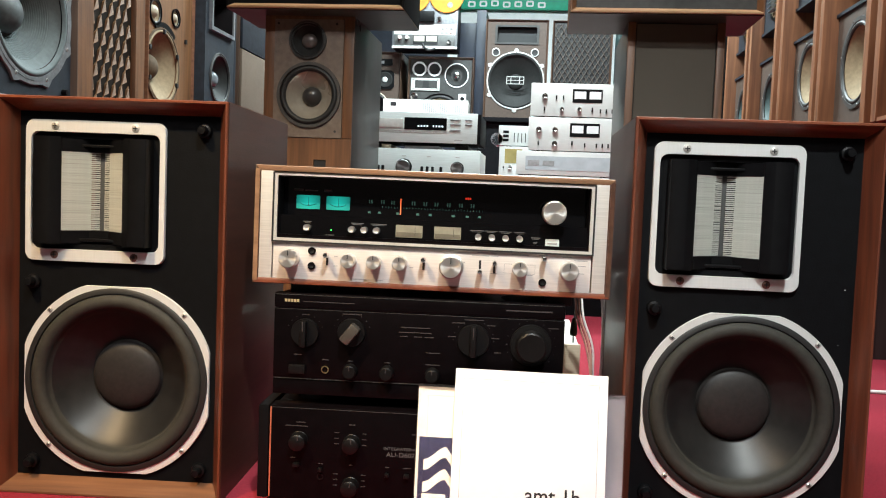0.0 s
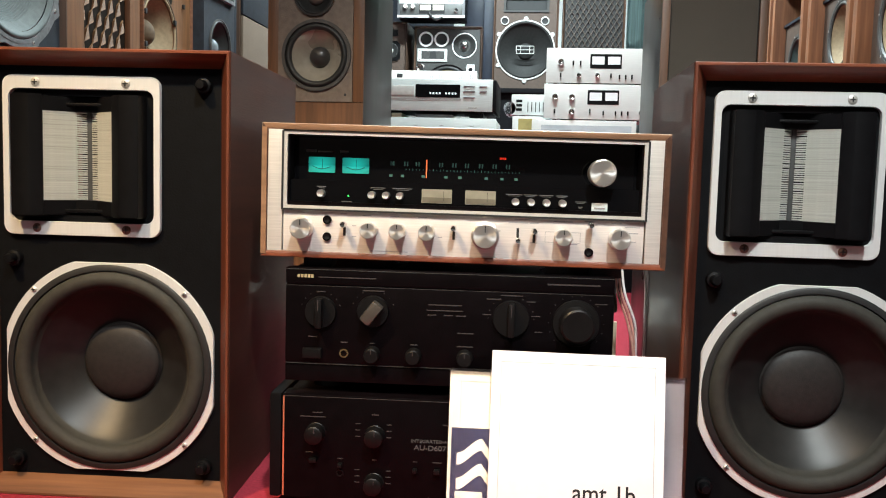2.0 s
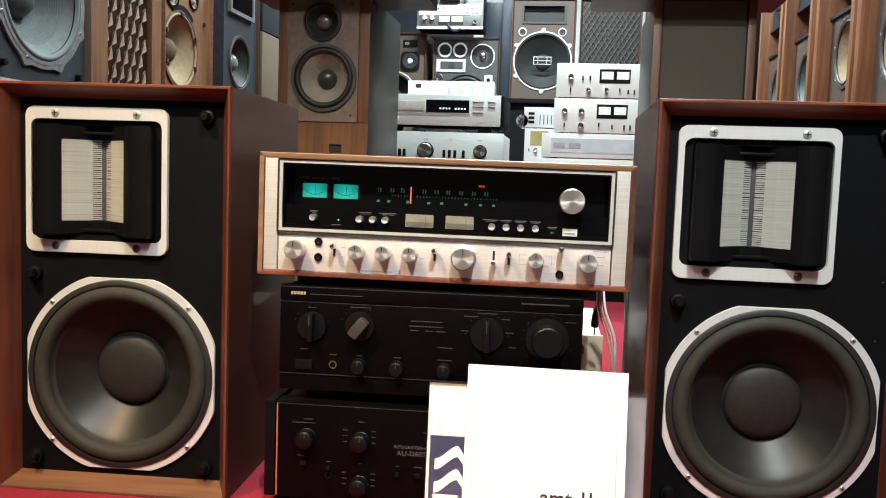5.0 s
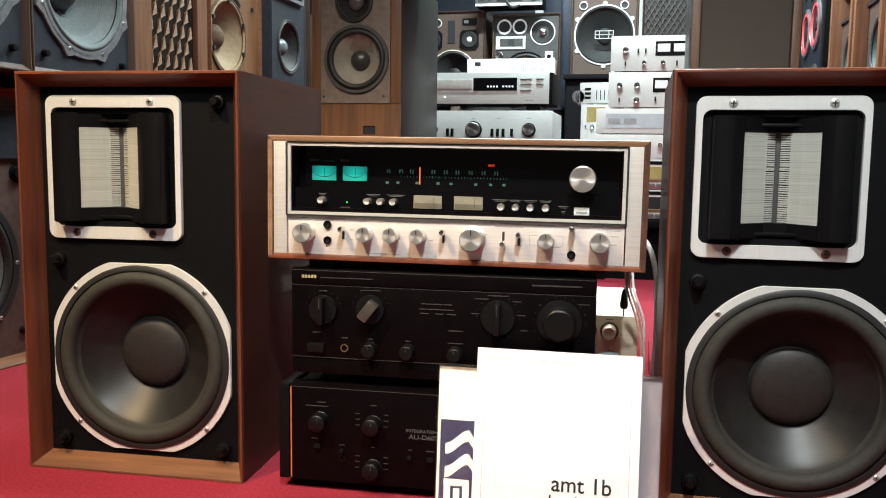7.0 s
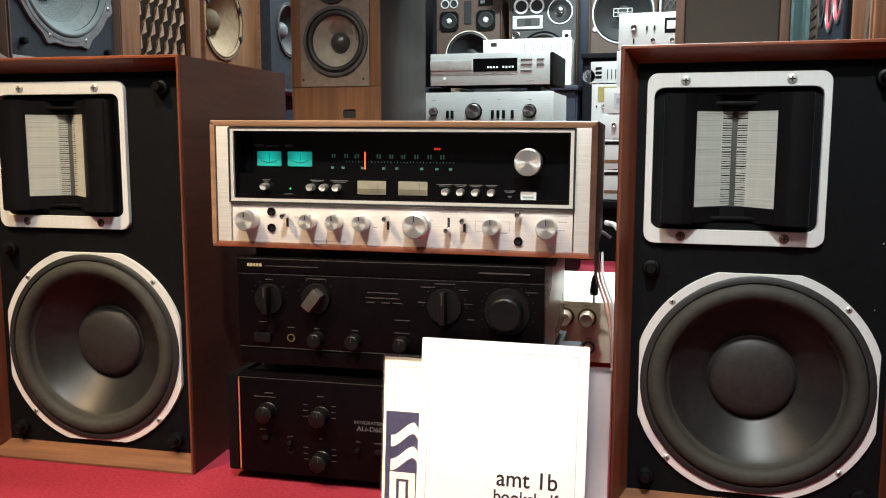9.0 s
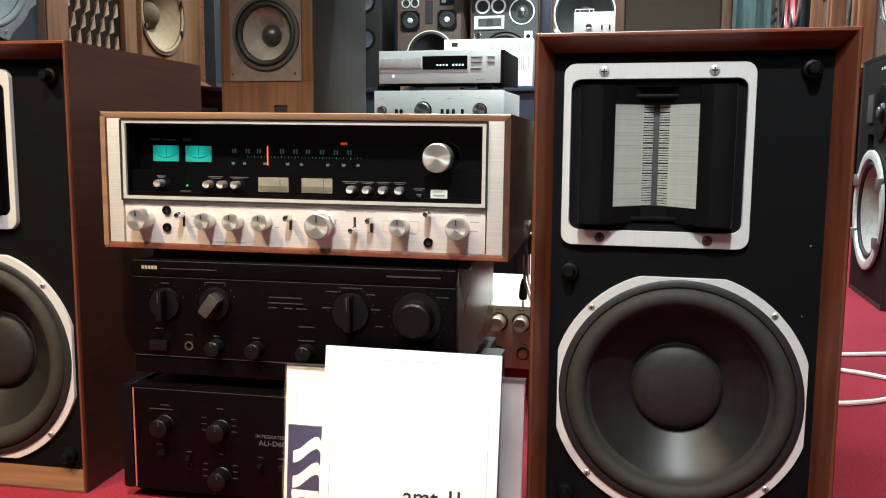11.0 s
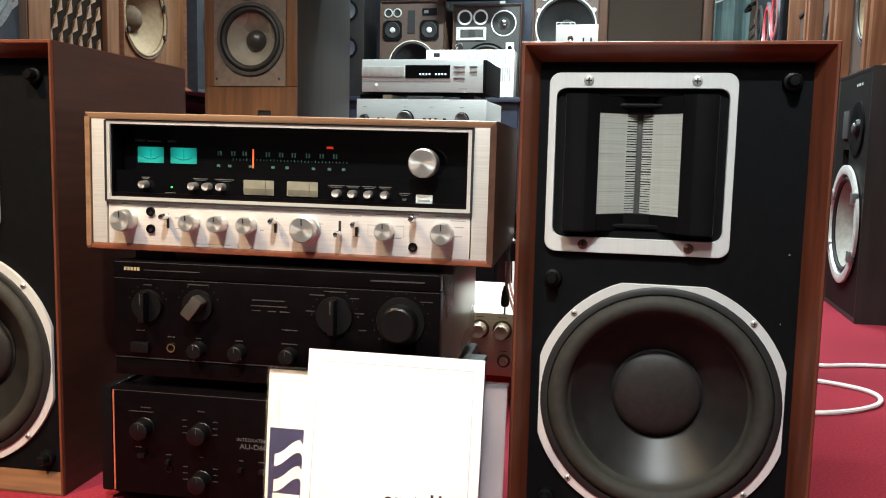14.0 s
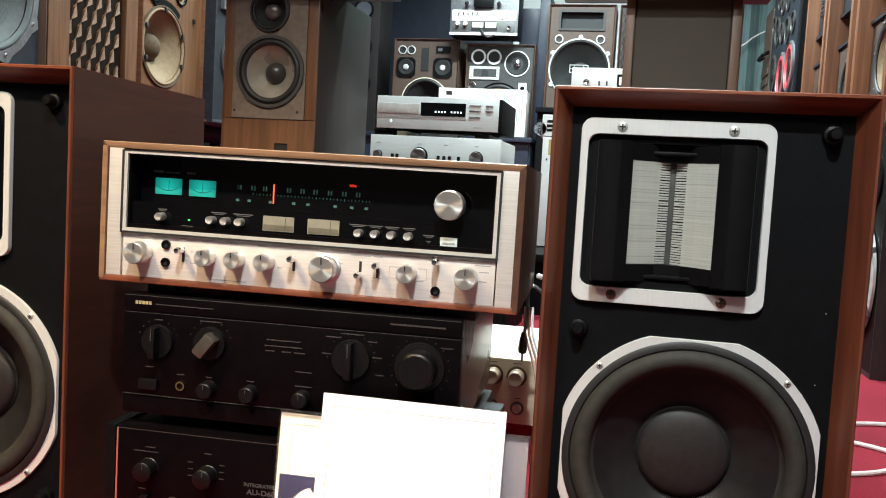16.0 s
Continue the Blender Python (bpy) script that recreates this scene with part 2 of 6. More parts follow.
def mesh_of(name, bm, material, angle=35):
    bmesh.ops.recalc_face_normals(bm, faces=bm.faces[:])
    me = bpy.data.meshes.new(name)
    bm.to_mesh(me)
    bm.free()
    me.materials.append(material)
    me.shade_smooth()
    me.set_sharp_from_angle(angle=radians(angle))
    return me


def part(name, bm, material, parent, label="", angle=35):
    """One mesh object under a thing or a part, in the parent's axes."""
    ob = new(name, mesh_of(name, bm, material, angle))
    ob.parent = parent
    return tagged(ob, label)


def alone(name, bm, material, label, category, kind="", group=""):
    return tagged(new(name, mesh_of(name, bm, material)), label, category, group, kind)


def box(x0, x1, y0, y1, z0, z1, bevel=0.0, bm=None, seg=2):
    bm = bm or bmesh.new()
    r = bmesh.ops.create_cube(bm, size=1, matrix=Matrix.Translation(((x0 + x1) / 2, (y0 + y1) / 2, (z0 + z1) / 2)) @ Matrix.Diagonal((x1 - x0, y1 - y0, z1 - z0, 1)))
    if bevel:
        edges = {e for v in r["verts"] for e in v.link_edges}
        bmesh.ops.bevel(bm, geom=list(edges), offset=bevel, segments=seg, affect="EDGES", profile=0.6)
    return bm


def lathe(profile, cx=0, cz=0, seg=48, bm=None, oy=0):
    """Turns (radius, y) pairs about a line along y through (cx, cz)."""
    bm = bm or bmesh.new()
    rings = []
    for r, y in profile:
        if r < 1e-6:
            rings.append([bm.verts.new((cx, y + oy, cz))])
        else:
            rings.append([bm.verts.new((cx + r * math.cos(2 * math.pi * i / seg), y + oy, cz + r * math.sin(2 * math.pi * i / seg))) for i in range(seg)])
    for a, b in zip(rings, rings[1:]):
        for i in range(seg):
            j = (i + 1) % seg
            if len(a) == 1 and len(b) == 1:
                continue
            if len(a) == 1:
                bm.faces.new((a[0], b[i], b[j]))
            elif len(b) == 1:
                bm.faces.new((a[i], a[j], b[0]))
            else:
                bm.faces.new((a[i], a[j], b[j], b[i]))
    return bm


def lathe_up(profile, cx, cy, seg=24):
    """Turns (radius, z) pairs about an upright line at (cx, cy)."""
    bm = lathe(profile, 0, 0, seg)
    for v in bm.verts:
        x, y, z = v.co
        v.co = (cx + x, cy + z, y)
    return bm


def rrect(w, h, r, cx=0, cz=0, n=6):
    pts = []
    for sx, sz, a0 in ((1, 1, 0), (-1, 1, 90), (-1, -1, 180), (1, -1, 270)):
        for i in range(n + 1):
            a = radians(a0 + 90 * i / n)
            pts.append((cx + sx * (w / 2 - r) + r * math.cos(a), cz + sz * (h / 2 - r) + r * math.sin(a)))
    return pts


def circle(r, cx=0, cz=0, n=48, clip=None):
    pts = []
    for i in range(n):
        a = 2 * math.pi * i / n
        x, z = r * math.cos(a), r * math.sin(a)
        if clip:
            x, z = max(-clip, min(clip, x)), max(-clip, min(clip, z))
        pts.append((cx + x, cz + z))
    return pts


def ring(outer, inner, y0, y1, bm=None, lip=0.0):
    """A flat frame between two outlines of equal count, from y0 (front) to y1 (back)."""
    bm = bm or bmesh.new()
    n = len(outer)
    cx, cz = sum(p[0] for p in outer) / n, sum(p[1] for p in outer) / n

    def row(pts, y, s=1.0):
        return [bm.verts.new((cx + (x - cx) * s, y, cz + (z - cz) * s)) for x, z in pts]
    loops = [row(outer, y1), row(outer, y0 + lip), row(outer, y0, 1 - lip * 4), row(inner, y0, 1 + lip * 4), row(inner, y0 + lip), row(inner, y1)]
    for k in range(6):
        a, b = loops[k], loops[(k + 1) % 6]
        for i in range(n):
            j = (i + 1) % n
            bm.faces.new((a[i], a[j], b[j], b[i]))
    return bm


def slab(pts, y0, y1, bm=None, lip=0.0):
    """A solid plate of an outline in x and z."""
    bm = bm or bmesh.new()
    n = len(pts)
    cx, cz = sum(p[0] for p in pts) / n, sum(p[1] for p in pts) / n
    s = 1 - lip * 4
    a = [bm.verts.new((x, y1, z)) for x, z in pts]
    b = [bm.verts.new((x, y0 + lip, z)) for x, z in pts]
    c = [bm.verts.new((cx + (x - cx) * s, y0, cz + (z - cz) * s)) for x, z in pts]
    for p, q in ((a, b), (b, c)):
        for i in range(n):
            j = (i + 1) % n
            bm.faces.new((p[i], p[j], q[j], q[i]))
    bm.faces.new(a)
    bm.faces.new(c)
    return bm


def tube(pts, r, seg=8, bm=None):
    bm = bm or bmesh.new()
    rings = []
    vs = [Vector(p) for p in pts]
    for i, p in enumerate(vs):
        d = (vs[min(i + 1, len(vs) - 1)] - vs[max(i - 1, 0)]).normalized()
        u = d.cross(Vector((0.31, 0.2, 0.93))).normalized()
        w = d.cross(u)
        rings.append([bm.verts.new(p + r * (u * math.cos(2 * math.pi * k / seg) + w * math.sin(2 * math.pi * k / seg))) for k in range(seg)])
    for a, b in zip(rings, rings[1:]):
        for k in range(seg):
            j = (k + 1) % seg
            bm.faces.new((a[k], a[j], b[j], b[k]))
    bm.faces.new(rings[0])
    bm.faces.new(rings[-1])
    return bm


def curve_pts(ctrl, n=8):
    """A smooth line through the given points."""
    p = [Vector(c) for c in ctrl]
    p = [p[0] * 2 - p[1]] + p + [p[-1] * 2 - p[-2]]
    out = []
    for i in range(1, len(p) - 2):
        for k in range(n):
            t = k / n
            out.append(0.5 * ((2 * p[i]) + (p[i + 1] - p[i - 1]) * t + (2 * p[i - 1] - 5 * p[i] + 4 * p[i + 1] - p[i + 2]) * t * t + (3 * p[i] - p[i - 1] - 3 * p[i + 1] + p[i + 2]) * t ** 3))
    out.append(p[-2])
    return out


def lettering(words, size, x, y, z, material, parent, align="LEFT", name="lettering", m=None, bold=0.0, squeeze=1.0):
    """Printed words on an upright face that looks along -y."""
    cu = bpy.data.curves.new(name, "FONT")
    cu.body, cu.size, cu.align_x, cu.extrude, cu.offset = words, size, align, 0.0003, bold
    tmp = new(name, cu)
    me = bpy.data.meshes.new_from_object(tmp.evaluated_get(bpy.context.evaluated_depsgraph_get()))
    bpy.data.objects.remove(tmp)
    me.materials.clear()
    me.materials.append(material)
    ob = new(name, me)
    ob.parent = parent
    ob.matrix_local = m or (pose(x, y, z, 90, 0, 0) @ Matrix.Diagonal((squeeze, 1, 1, 1)))
    return ob


def bars(rows, y, material, parent, name="printing", thick=0.0006):
    """Small printed marks: (x, z, width, height) each, on the face at y."""
    bm = bmesh.new()
    for x, z, w, h in rows:
        box(x - w / 2, x + w / 2, y - thick, y + 0.0004, z - h / 2, z + h / 2, 0, bm)
    return tagged(part(name, bm, material, parent), kind="stuff")


def screw(parent, x, z, y, r=0.0045, material=None):
    bm = lathe([(0, -0.0022), (r * 0.55, -0.0022), (r, -0.0008), (r, 0.001)], x, z, 14, oy=y)
    ob = part("screw", bm, material or steel, parent)
    cross = bmesh.new()
    for a, b in ((r * 0.6, r * 0.14), (r * 0.14, r * 0.6)):
        box(x - a, x + a, y - 0.0026, y - 0.0018, z - b, z + b, 0, cross)
    part("slot", cross, ink, ob)
    return ob


def driver(parent, x, z, r, y=0.0, cone=None, edge=None, frame=None, cap=None, cap_r=0.3, depth=0.35, screws=4, outline=None, edge_w=0.17, name="woofer", label="", ribs=0, phase=45, cap_out=0.12, frame_w=0.1, seg=48):
    """A loudspeaker unit set in a baffle at y: frame, surround, cone and dust cap."""
    cone, edge, frame, cap = cone or poly, edge or rubber, frame or cast, cap or cap_felt
    ri = r * (1 - frame_w)
    body = part(name, ring(outline or circle(r, x, z, seg), circle(ri, x, z, seg if not outline else len(outline)), y - 0.006, y + 0.004, lip=0.0015), frame, parent, label)
    re = ri * (1 - edge_w)
    prof = [(ri + 0.001, y - 0.003)] + [(ri + (re - ri) * k / 8, y - 0.002 - (ri - re) * 0.33 * math.sin(math.pi * k / 8)) for k in range(9)]
    part("surround", lathe(prof, x, z, seg), edge, body)
    rc, dep = r * cap_r, r * depth
    steps = max(12, ribs * 4)
    prof = []
    for k in range(steps + 1):
        f = k / steps
        wave = (0.0007 * math.sin(2 * math.pi * ribs * f) if ribs and f > 0.25 else 0)
        prof.append((re + (rc - re) * f, y + 0.001 + dep * f ** 0.9 + wave))
    part("cone", lathe(prof, x, z, seg), cone, body)
    y0 = y + 0.001 + dep
    part("dust_cap", lathe([(rc * 1.02, y0 + 0.001)] + [(rc * math.cos(radians(a)), y0 - rc * cap_out * 3 * math.sin(radians(a))) for a in range(0, 91, 10)], x, z, 32), cap, body)
    for k in range(screws):
        a = radians(phase + 360 * k / screws)
        q = r * (1 - frame_w * 0.45)
        screw(body, x + q * math.cos(a), z + q * math.sin(a), y - 0.006, max(0.0028, r * 0.028))
    return body


def cabinet(parent, w, h, d, side, top, reveal=0.02, rim=0.016, back=None, name="cabinet"):
    """An open-fronted case: two sides, top, bottom and back, its front rim bevelled inwards."""
    outer = [(w / 2, 0), (w / 2, h), (-w / 2, h), (-w / 2, 0)]
    made = []
    for nm, k, material in (("side_panel", 0, side), ("top_panel", 1, top), ("side_panel", 2, side), ("bottom_panel", 3, back or top)):
        a, b = outer[k], outer[(k + 1) % 4]
        ins = [(rx - math.copysign(rim, rx), rim if z == 0 else h - rim) for rx, z in (a, b)]
        mid = [(rx - math.copysign(0.004, rx), 0.004 if z == 0 else h - 0.004) for rx, z in (a, b)]
        bm = bmesh.new()
        rows = []
        for y, pts in ((d, (a, b)), (0.0015, (a, b)), (0.0, [((p[0] * 3 + q[0]) / 4, (p[1] * 3 + q[1]) / 4) for p, q in zip((a, b), mid)]), (0.0, mid), (reveal, ins), (d, ins)):
            rows.append([bm.verts.new((p[0], y, p[1])) for p in pts])
        for p, q in zip(rows, rows[1:] + rows[:1]):
            bm.faces.new((p[0], p[1], q[1], q[0]))
        bm.faces.new([r[0] for r in rows])
        bm.faces.new([r[1] for r in rows])
        made.append(part(nm, bm, material, parent))
    part("back_panel", box(-w / 2 + rim, w / 2 - rim, d - 0.016, d - 0.004, rim, h - rim), black_vinyl, parent)
    return made


def baffle(parent, w, h, y, material, rim=0.016, holes=(), bottom=0.0, name="baffle", thick=0.018):
    """The front board with openings (outlines in x and z) cut for its units."""
    x0, x1, z0, z1 = -w / 2 + rim, w / 2 - rim, rim + bottom, h - rim
    return part(name, holed([(x0, z0), (x1, z0), (x1, z1), (x0, z1)], holes, y, thick), material, parent)


def holed(outline, holes, y, thick):
    bm = bmesh.new()
    for pts in (outline, *holes):
        vs = [bm.verts.new((px, y, pz)) for px, pz in pts]
        for a, b in zip(vs, vs[1:] + vs[:1]):
            bm.edges.new((a, b))
    bmesh.ops.triangle_fill(bm, edges=bm.edges[:], use_beauty=True, use_dissolve=False, normal=(0, -1, 0))
    bmesh.ops.recalc_face_normals(bm, faces=bm.faces[:])
    if bm.faces and bm.faces[0].normal.y > 0:
        bmesh.ops.reverse_faces(bm, faces=bm.faces[:])
    bmesh.ops.solidify(bm, geom=bm.faces[:], thickness=thick)
    ys = [v.co.y for v in bm.verts]
    if min(ys) < y - 1e-4:
        for v in bm.verts:
            v.co.y = y if v.co.y < y - 1e-4 else y + thick
    return bm

# ---- the room ----
X0, X1, Y0, Y1 = -1.95, 1.75, -2.6, 6.75


grey_floor = mat("grey vinyl floor", (0.1, 0.098, 0.096), 0.5, 0, None, (1, 1, 1), 30, 0.2, 0.05, 200)


def setting(name, bm, material, label, category):
    return alone(name, bm, material, label, category, "structure")


# grey floor is out of view, added to keep red out of reflections
setting("floor", box(X0, X1, Y0, Y1, -0.06, -0.006), grey_floor, "unseen plain grey floor under and before the carpet", "floor")
setting("carpet", box(X0, X1, 0.8, Y1, -0.006, 0, 0.002), carpet, "red carpet covering the display floor", "carpet")
setting("wall_west", box(X0 - 0.12, X0, Y0, Y1, 0, CEIL), navy_wall, "dark navy wall behind the stacked loudspeakers", "wall")
setting("wall_east", box(X1, X1 + 0.12, Y0, Y1, 0, CEIL), dim_wall, "brown panelled side wall behind wooden loudspeakers", "wall")
setting("wall_north", box(X0 - 0.12, X1 + 0.12, Y1, Y1 + 0.12, 0, CEIL), white_paint, "white painted back wall of the shop", "wall")
# south wall is unseen, kept dark so that metal and glass reflect little
setting("wall_south", box(X0 - 0.12, X1 + 0.12, Y0 - 0.12, Y0, 0, CEIL), dim_wall, "unseen dark brown wall closing the room", "wall")
setting("ceiling", box(X0 - 0.12, X1 + 0.12, Y0 - 0.12, Y1 + 0.12, CEIL, CEIL + 0.1), ceiling_paint, "plain off-white ceiling", "ceiling")
# housings for the added fill tubes, all out of view
for lx, ly, sx, sy, _, _ in LAMPS:
    f = thing("fill_fitting", "unseen white ceiling fitting added for fill, with glowing diffuser", "ceiling light", pose(lx, ly, CEIL), "ceiling lights")
    part("housing", ring([(sx / 2 + 0.03, 0.03 + sy / 2), (-sx / 2 - 0.03, 0.03 + sy / 2), (-sx / 2 - 0.03, -sy / 2 - 0.03), (sx / 2 + 0.03, -sy / 2 - 0.03)],
                         [(sx / 2, sy / 2), (-sx / 2, sy / 2), (-sx / 2, -sy / 2), (sx / 2, -sy / 2)], -0.07, 0), white_paint, f).matrix_local = pose(0, 0, 0, -90, 0, 0) @ Matrix.Diagonal((1, -1, 1, 1))
    part("diffuser", box(-sx / 2, sx / 2, -sy / 2, sy / 2, -0.03, -0.02), tube_white, f)

for (ex, ey, ez), aim, _, _, _ in SPOTS:
    f = thing("spot_lamp", "black ceiling spot lamp on a short stem", "spot lamp", pose(ex, ey, ez), "spot lamps")
    can = part("can", lathe([(0.034, -0.055), (0.05, -0.05), (0.05, 0.08), (0.02, 0.1), (0.0, 0.1)], 0, 0, 28), black_metal, f)
    d = (Vector(aim) - Vector((ex, ey, ez))).normalized()
    can.matrix_local = (-d).to_track_quat("Y", "Z").to_matrix().to_4x4() @ pose(0, 0.06, 0)
    part("stem", lathe_up([(0, 0), (0.008, 0), (0.008, CEIL - ez - 0.08), (0, CEIL - ez - 0.08)], 0, 0, 12), black_metal, f).matrix_local = pose(0, 0, 0.08)

# ---- the pair of large loudspeakers with folded-film tweeters ----
SW, SH, SD = 0.362, 0.624, 0.385


def film_tweeter(parent, x, z, y):
    """Silver plate round a black horn body with two walls of pale fins meeting at the back."""
    plate = part("tweeter_plate", ring(rrect(0.224, 0.222, 0.014, x, z), rrect(0.205, 0.184, 0.012, x, z), y - 0.007, y + 0.004, lip=0.0012), alu_flat, parent, "brushed silver tweeter plate")
    for dx, dz in ((-0.064, 0.101), (0.064, 0.101), (-0.064, -0.101), (0.064, -0.101)):
        screw(plate, x + dx, z + dz, y - 0.007, 0.0062, steel if dz > 0 else rust_screw)
    w, h, ow, oh = 0.181, 0.168, 0.097, 0.124
    part("recess", ring(rrect(0.2045, 0.1835, 0.012, x, z), rrect(w - 0.002, h - 0.002, 0.006, x, z), y + 0.0005, y + 0.01), black_plastic, plate)
    for s in (-1, 1):
        bm = bmesh.new()
        q = [(x + s * px, py) for px, py in ((ow / 2 + 0.0003, y - 0.0186), (ow / 2 + 0.013, y - 0.0285), (ow / 2 + 0.016, y - 0.0295), (w / 2 - 0.007, y - 0.0295), (w / 2 - 0.0015, y - 0.027), (w / 2, y - 0.021), (w / 2, y + 0.05), (ow / 2 + 0.0003, y + 0.05))]
        lo, hi = ([bm.verts.new((px, py, zz)) for px, py in q] for zz in (z - h / 2, z + h / 2))
        bm.faces.new(lo)
        bm.faces.new(hi)
        for i in range(8):
            j = (i + 1) % 8
            bm.faces.new((lo[i], lo[j], hi[j], hi[i]))
        bmesh.ops.bevel(bm, geom=[e for e in bm.edges if abs(e.verts[0].co.z - e.verts[1].co.z) < 1e-6], offset=0.0015, segments=2, affect="EDGES")
        part("horn_cheek", bm, black_plastic, plate, "black moulded horn cheek", 25)
    # sills above and below the film follow its folded walls inwards
    inner, deep = 0.0155, y + 0.009
    for z0, z1 in ((z + oh / 2, z + h / 2 - 0.002), (z - h / 2 + 0.002, z - oh / 2)):
        bm = bmesh.new()
        q = [(x - ow / 2, y - 0.0185), (x - inner, deep), (x + inner, deep), (x + ow / 2, y - 0.0185), (x + ow / 2, y + 0.05), (x - ow / 2, y + 0.05)]
        lo, hi = ([bm.verts.new((px, py, zz)) for px, py in q] for zz in (z0, z1))
        bm.faces.new(lo)
        bm.faces.new(hi)
        for i in range(6):
            j = (i + 1) % 6
            bm.faces.new((lo[i], lo[j], hi[j], hi[i]))
        part("horn_sill", bm, black_plastic, plate)
    part("tongue", box(x - 0.036, x + 0.036, y - 0.001, y + 0.012, z - oh / 2 - 0.017, z - oh / 2 - 0.0125, 0.0012), black_plastic, plate)
    part("brow_lip", box(x - 0.033, x + 0.033, y + 0.001, y + 0.012, z + oh / 2 + 0.008, z + oh / 2 + 0.012, 0.0012), black_plastic, plate)
    for s in (-1, 1):
        bm = bmesh.new()
        q = [(x + s * ow / 2, y - 0.017), (x + s * inner, y + 0.0105), (x + s * inner, y + 0.0145), (x + s * ow / 2, y - 0.011)]
        lo, hi = ([bm.verts.new((px, py, zz)) for px, py in q] for zz in (z - oh / 2, z + oh / 2))
        for i in range(4):
            j = (i + 1) % 4
            bm.faces.new((lo[i], lo[j], hi[j], hi[i]))
        part("film", bm, film_white, plate, "pale pleated film")
    part("slot_back", box(x - 0.018, x + 0.018, y + 0.034, y + 0.038, z - oh / 2, z + oh / 2), black_plastic, plate)
    part("centre_post", box(x - 0.0034, x + 0.0034, y + 0.019, y + 0.024, z - oh / 2, z + oh / 2, 0.001), post_grey, plate, "grey centre post")
    fin = bmesh.new()
    for s in (-1, 1):
        q = [(s * ow / 2, -0.0177), (s * 0.0036, 0.0195), (s * 0.0036, 0.026), (s * ow / 2, -0.0135)]
        lo, hi = ([fin.verts.new((px, py, zz)) for px, py in q] for zz in (-0.0009, 0.0009))
        fin.faces.new(lo)
        fin.faces.new(hi)
        for i in range(4):
            j = (i + 1) % 4
            fin.faces.new((lo[i], lo[j], hi[j], hi[i]))
    me = mesh_of("fin", fin, diaphragm)
    for k in range(40):
        ob = new("fin", me)
        ob.parent = plate
        ob.matrix_local = pose(x, y, z - oh / 2 + (k + 0.5) * oh / 40, random.uniform(-1.2, 1.2), random.uniform(-0.5, 0.5), 0)



post_grey = mat("grey post", (0.07, 0.073, 0.073), 0.4, 0.2, None, (1, 1, 1), 60, 0.2)
rust_screw = mat("rusty screw", (0.22, 0.13, 0.1), 0.5, 0.8, None, (1, 1, 1), 300, 0.4)
film_white = mat("translucent film wall", (0.47, 0.485, 0.44), 0.35, 0, (0.33, 0.335, 0.3), (1, 1, 60), 6, 0.3)


def film_speaker(m):
    t = thing("loudspeaker", "large walnut loudspeaker with film tweeter and black woofer on carpet", "loudspeaker", m, "pair of film-tweeter loudspeakers")
    rim, y = 0.021, 0.032
    cabinet(t, SW, SH, SD, walnut_z, walnut_x, y, rim, pale_sill)
    # thin sheets over both sides carry the side shade in their colour
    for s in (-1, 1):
        part("shaded_side", box(s * SW / 2 - 0.0008, s * SW / 2 + 0.0008, 0.004, SD, 0.001, SH - 0.001), walnut_shaded, t)
    wx, wz, tx, tz = 0.0015, 0.181, -0.036, 0.479
    baffle(t, SW, SH, y, black_vinyl, rim, [circle(0.14, wx, wz), rrect(0.192, 0.172, 0.01, tx, tz)])
    film_tweeter(t, tx, tz, y)
    # woofer: the silver trim is a circle cut off square at top, bottom and sides
    r = 0.1585
    body = part("woofer", ring(circle(r, wx, wz, 96, 0.1498), circle(0.146, wx, wz, 96), y - 0.005, y + 0.004, lip=0.001), alu_flat, t, "silver woofer trim ring")
    part("gasket", lathe([(0.1475, y + 0.002), (0.1475, y - 0.007), (0.145, y - 0.0085), (0.139, y - 0.0085), (0.137, y - 0.004), (0.137, y + 0.01)], wx, wz, 72), rubber, body)
    part("surround", lathe([(0.138, y)] + [(0.126 + 0.0125 * math.cos(radians(a)), y - 0.001 - 0.013 * math.sin(radians(a))) for a in range(0, 181, 15)] + [(0.109, y + 0.004)], wx, wz, 72), foam, body, "olive-grey foam surround")
    part("cone", lathe([(0.112, y + 0.002)] + [(0.112 + (0.05 - 0.112) * k / 12, y + 0.002 + 0.048 * (k / 12) ** 0.86) for k in range(13)], wx, wz, 72), poly, body)
    yc = y + 0.046
    part("dust_cap", lathe([(0.0585, yc - 0.003), (0.0562, yc - 0.0055)] + [(0.0562 * math.cos(radians(a)), yc - 0.006 - 0.0145 * math.sin(radians(a))) for a in range(0, 91, 9)], wx, wz, 48), cap_felt, body)
    for k in range(4):
        a = radians(45 + 90 * k)
        screw(body, wx + 0.1535 * math.cos(a), wz + 0.1535 * math.sin(a), y - 0.005, 0.0042)
    for px, pz in ((0.136, 0.58), (-0.136, 0.334), (-0.135, 0.044), (0.137, 0.042)):
        part("grille_peg", lathe([(0, -0.021), (0.0055, -0.0205), (0.0075, -0.016), (0.0075, -0.008), (0.0105, -0.007), (0.0118, -0.003), (0.0118, 0.001)], px, pz, 20, oy=y), black_plastic, t)
    return t


film_speaker(pose(-0.658, 1.248, 0, 0, 0, 3.6))
second = film_speaker(pose(0.318, 1.313, 0, 0, 0, 0.7))
bars([(0.146, 0.375, 0.0016, 0.0016), (0.141, 0.29, 0.0012, 0.0012)], 0.032, grey_ink, second, "paint_specks")

# ---- the stack in the middle: receiver on two black amplifiers ----
RW, RH = 0.546, 0.181


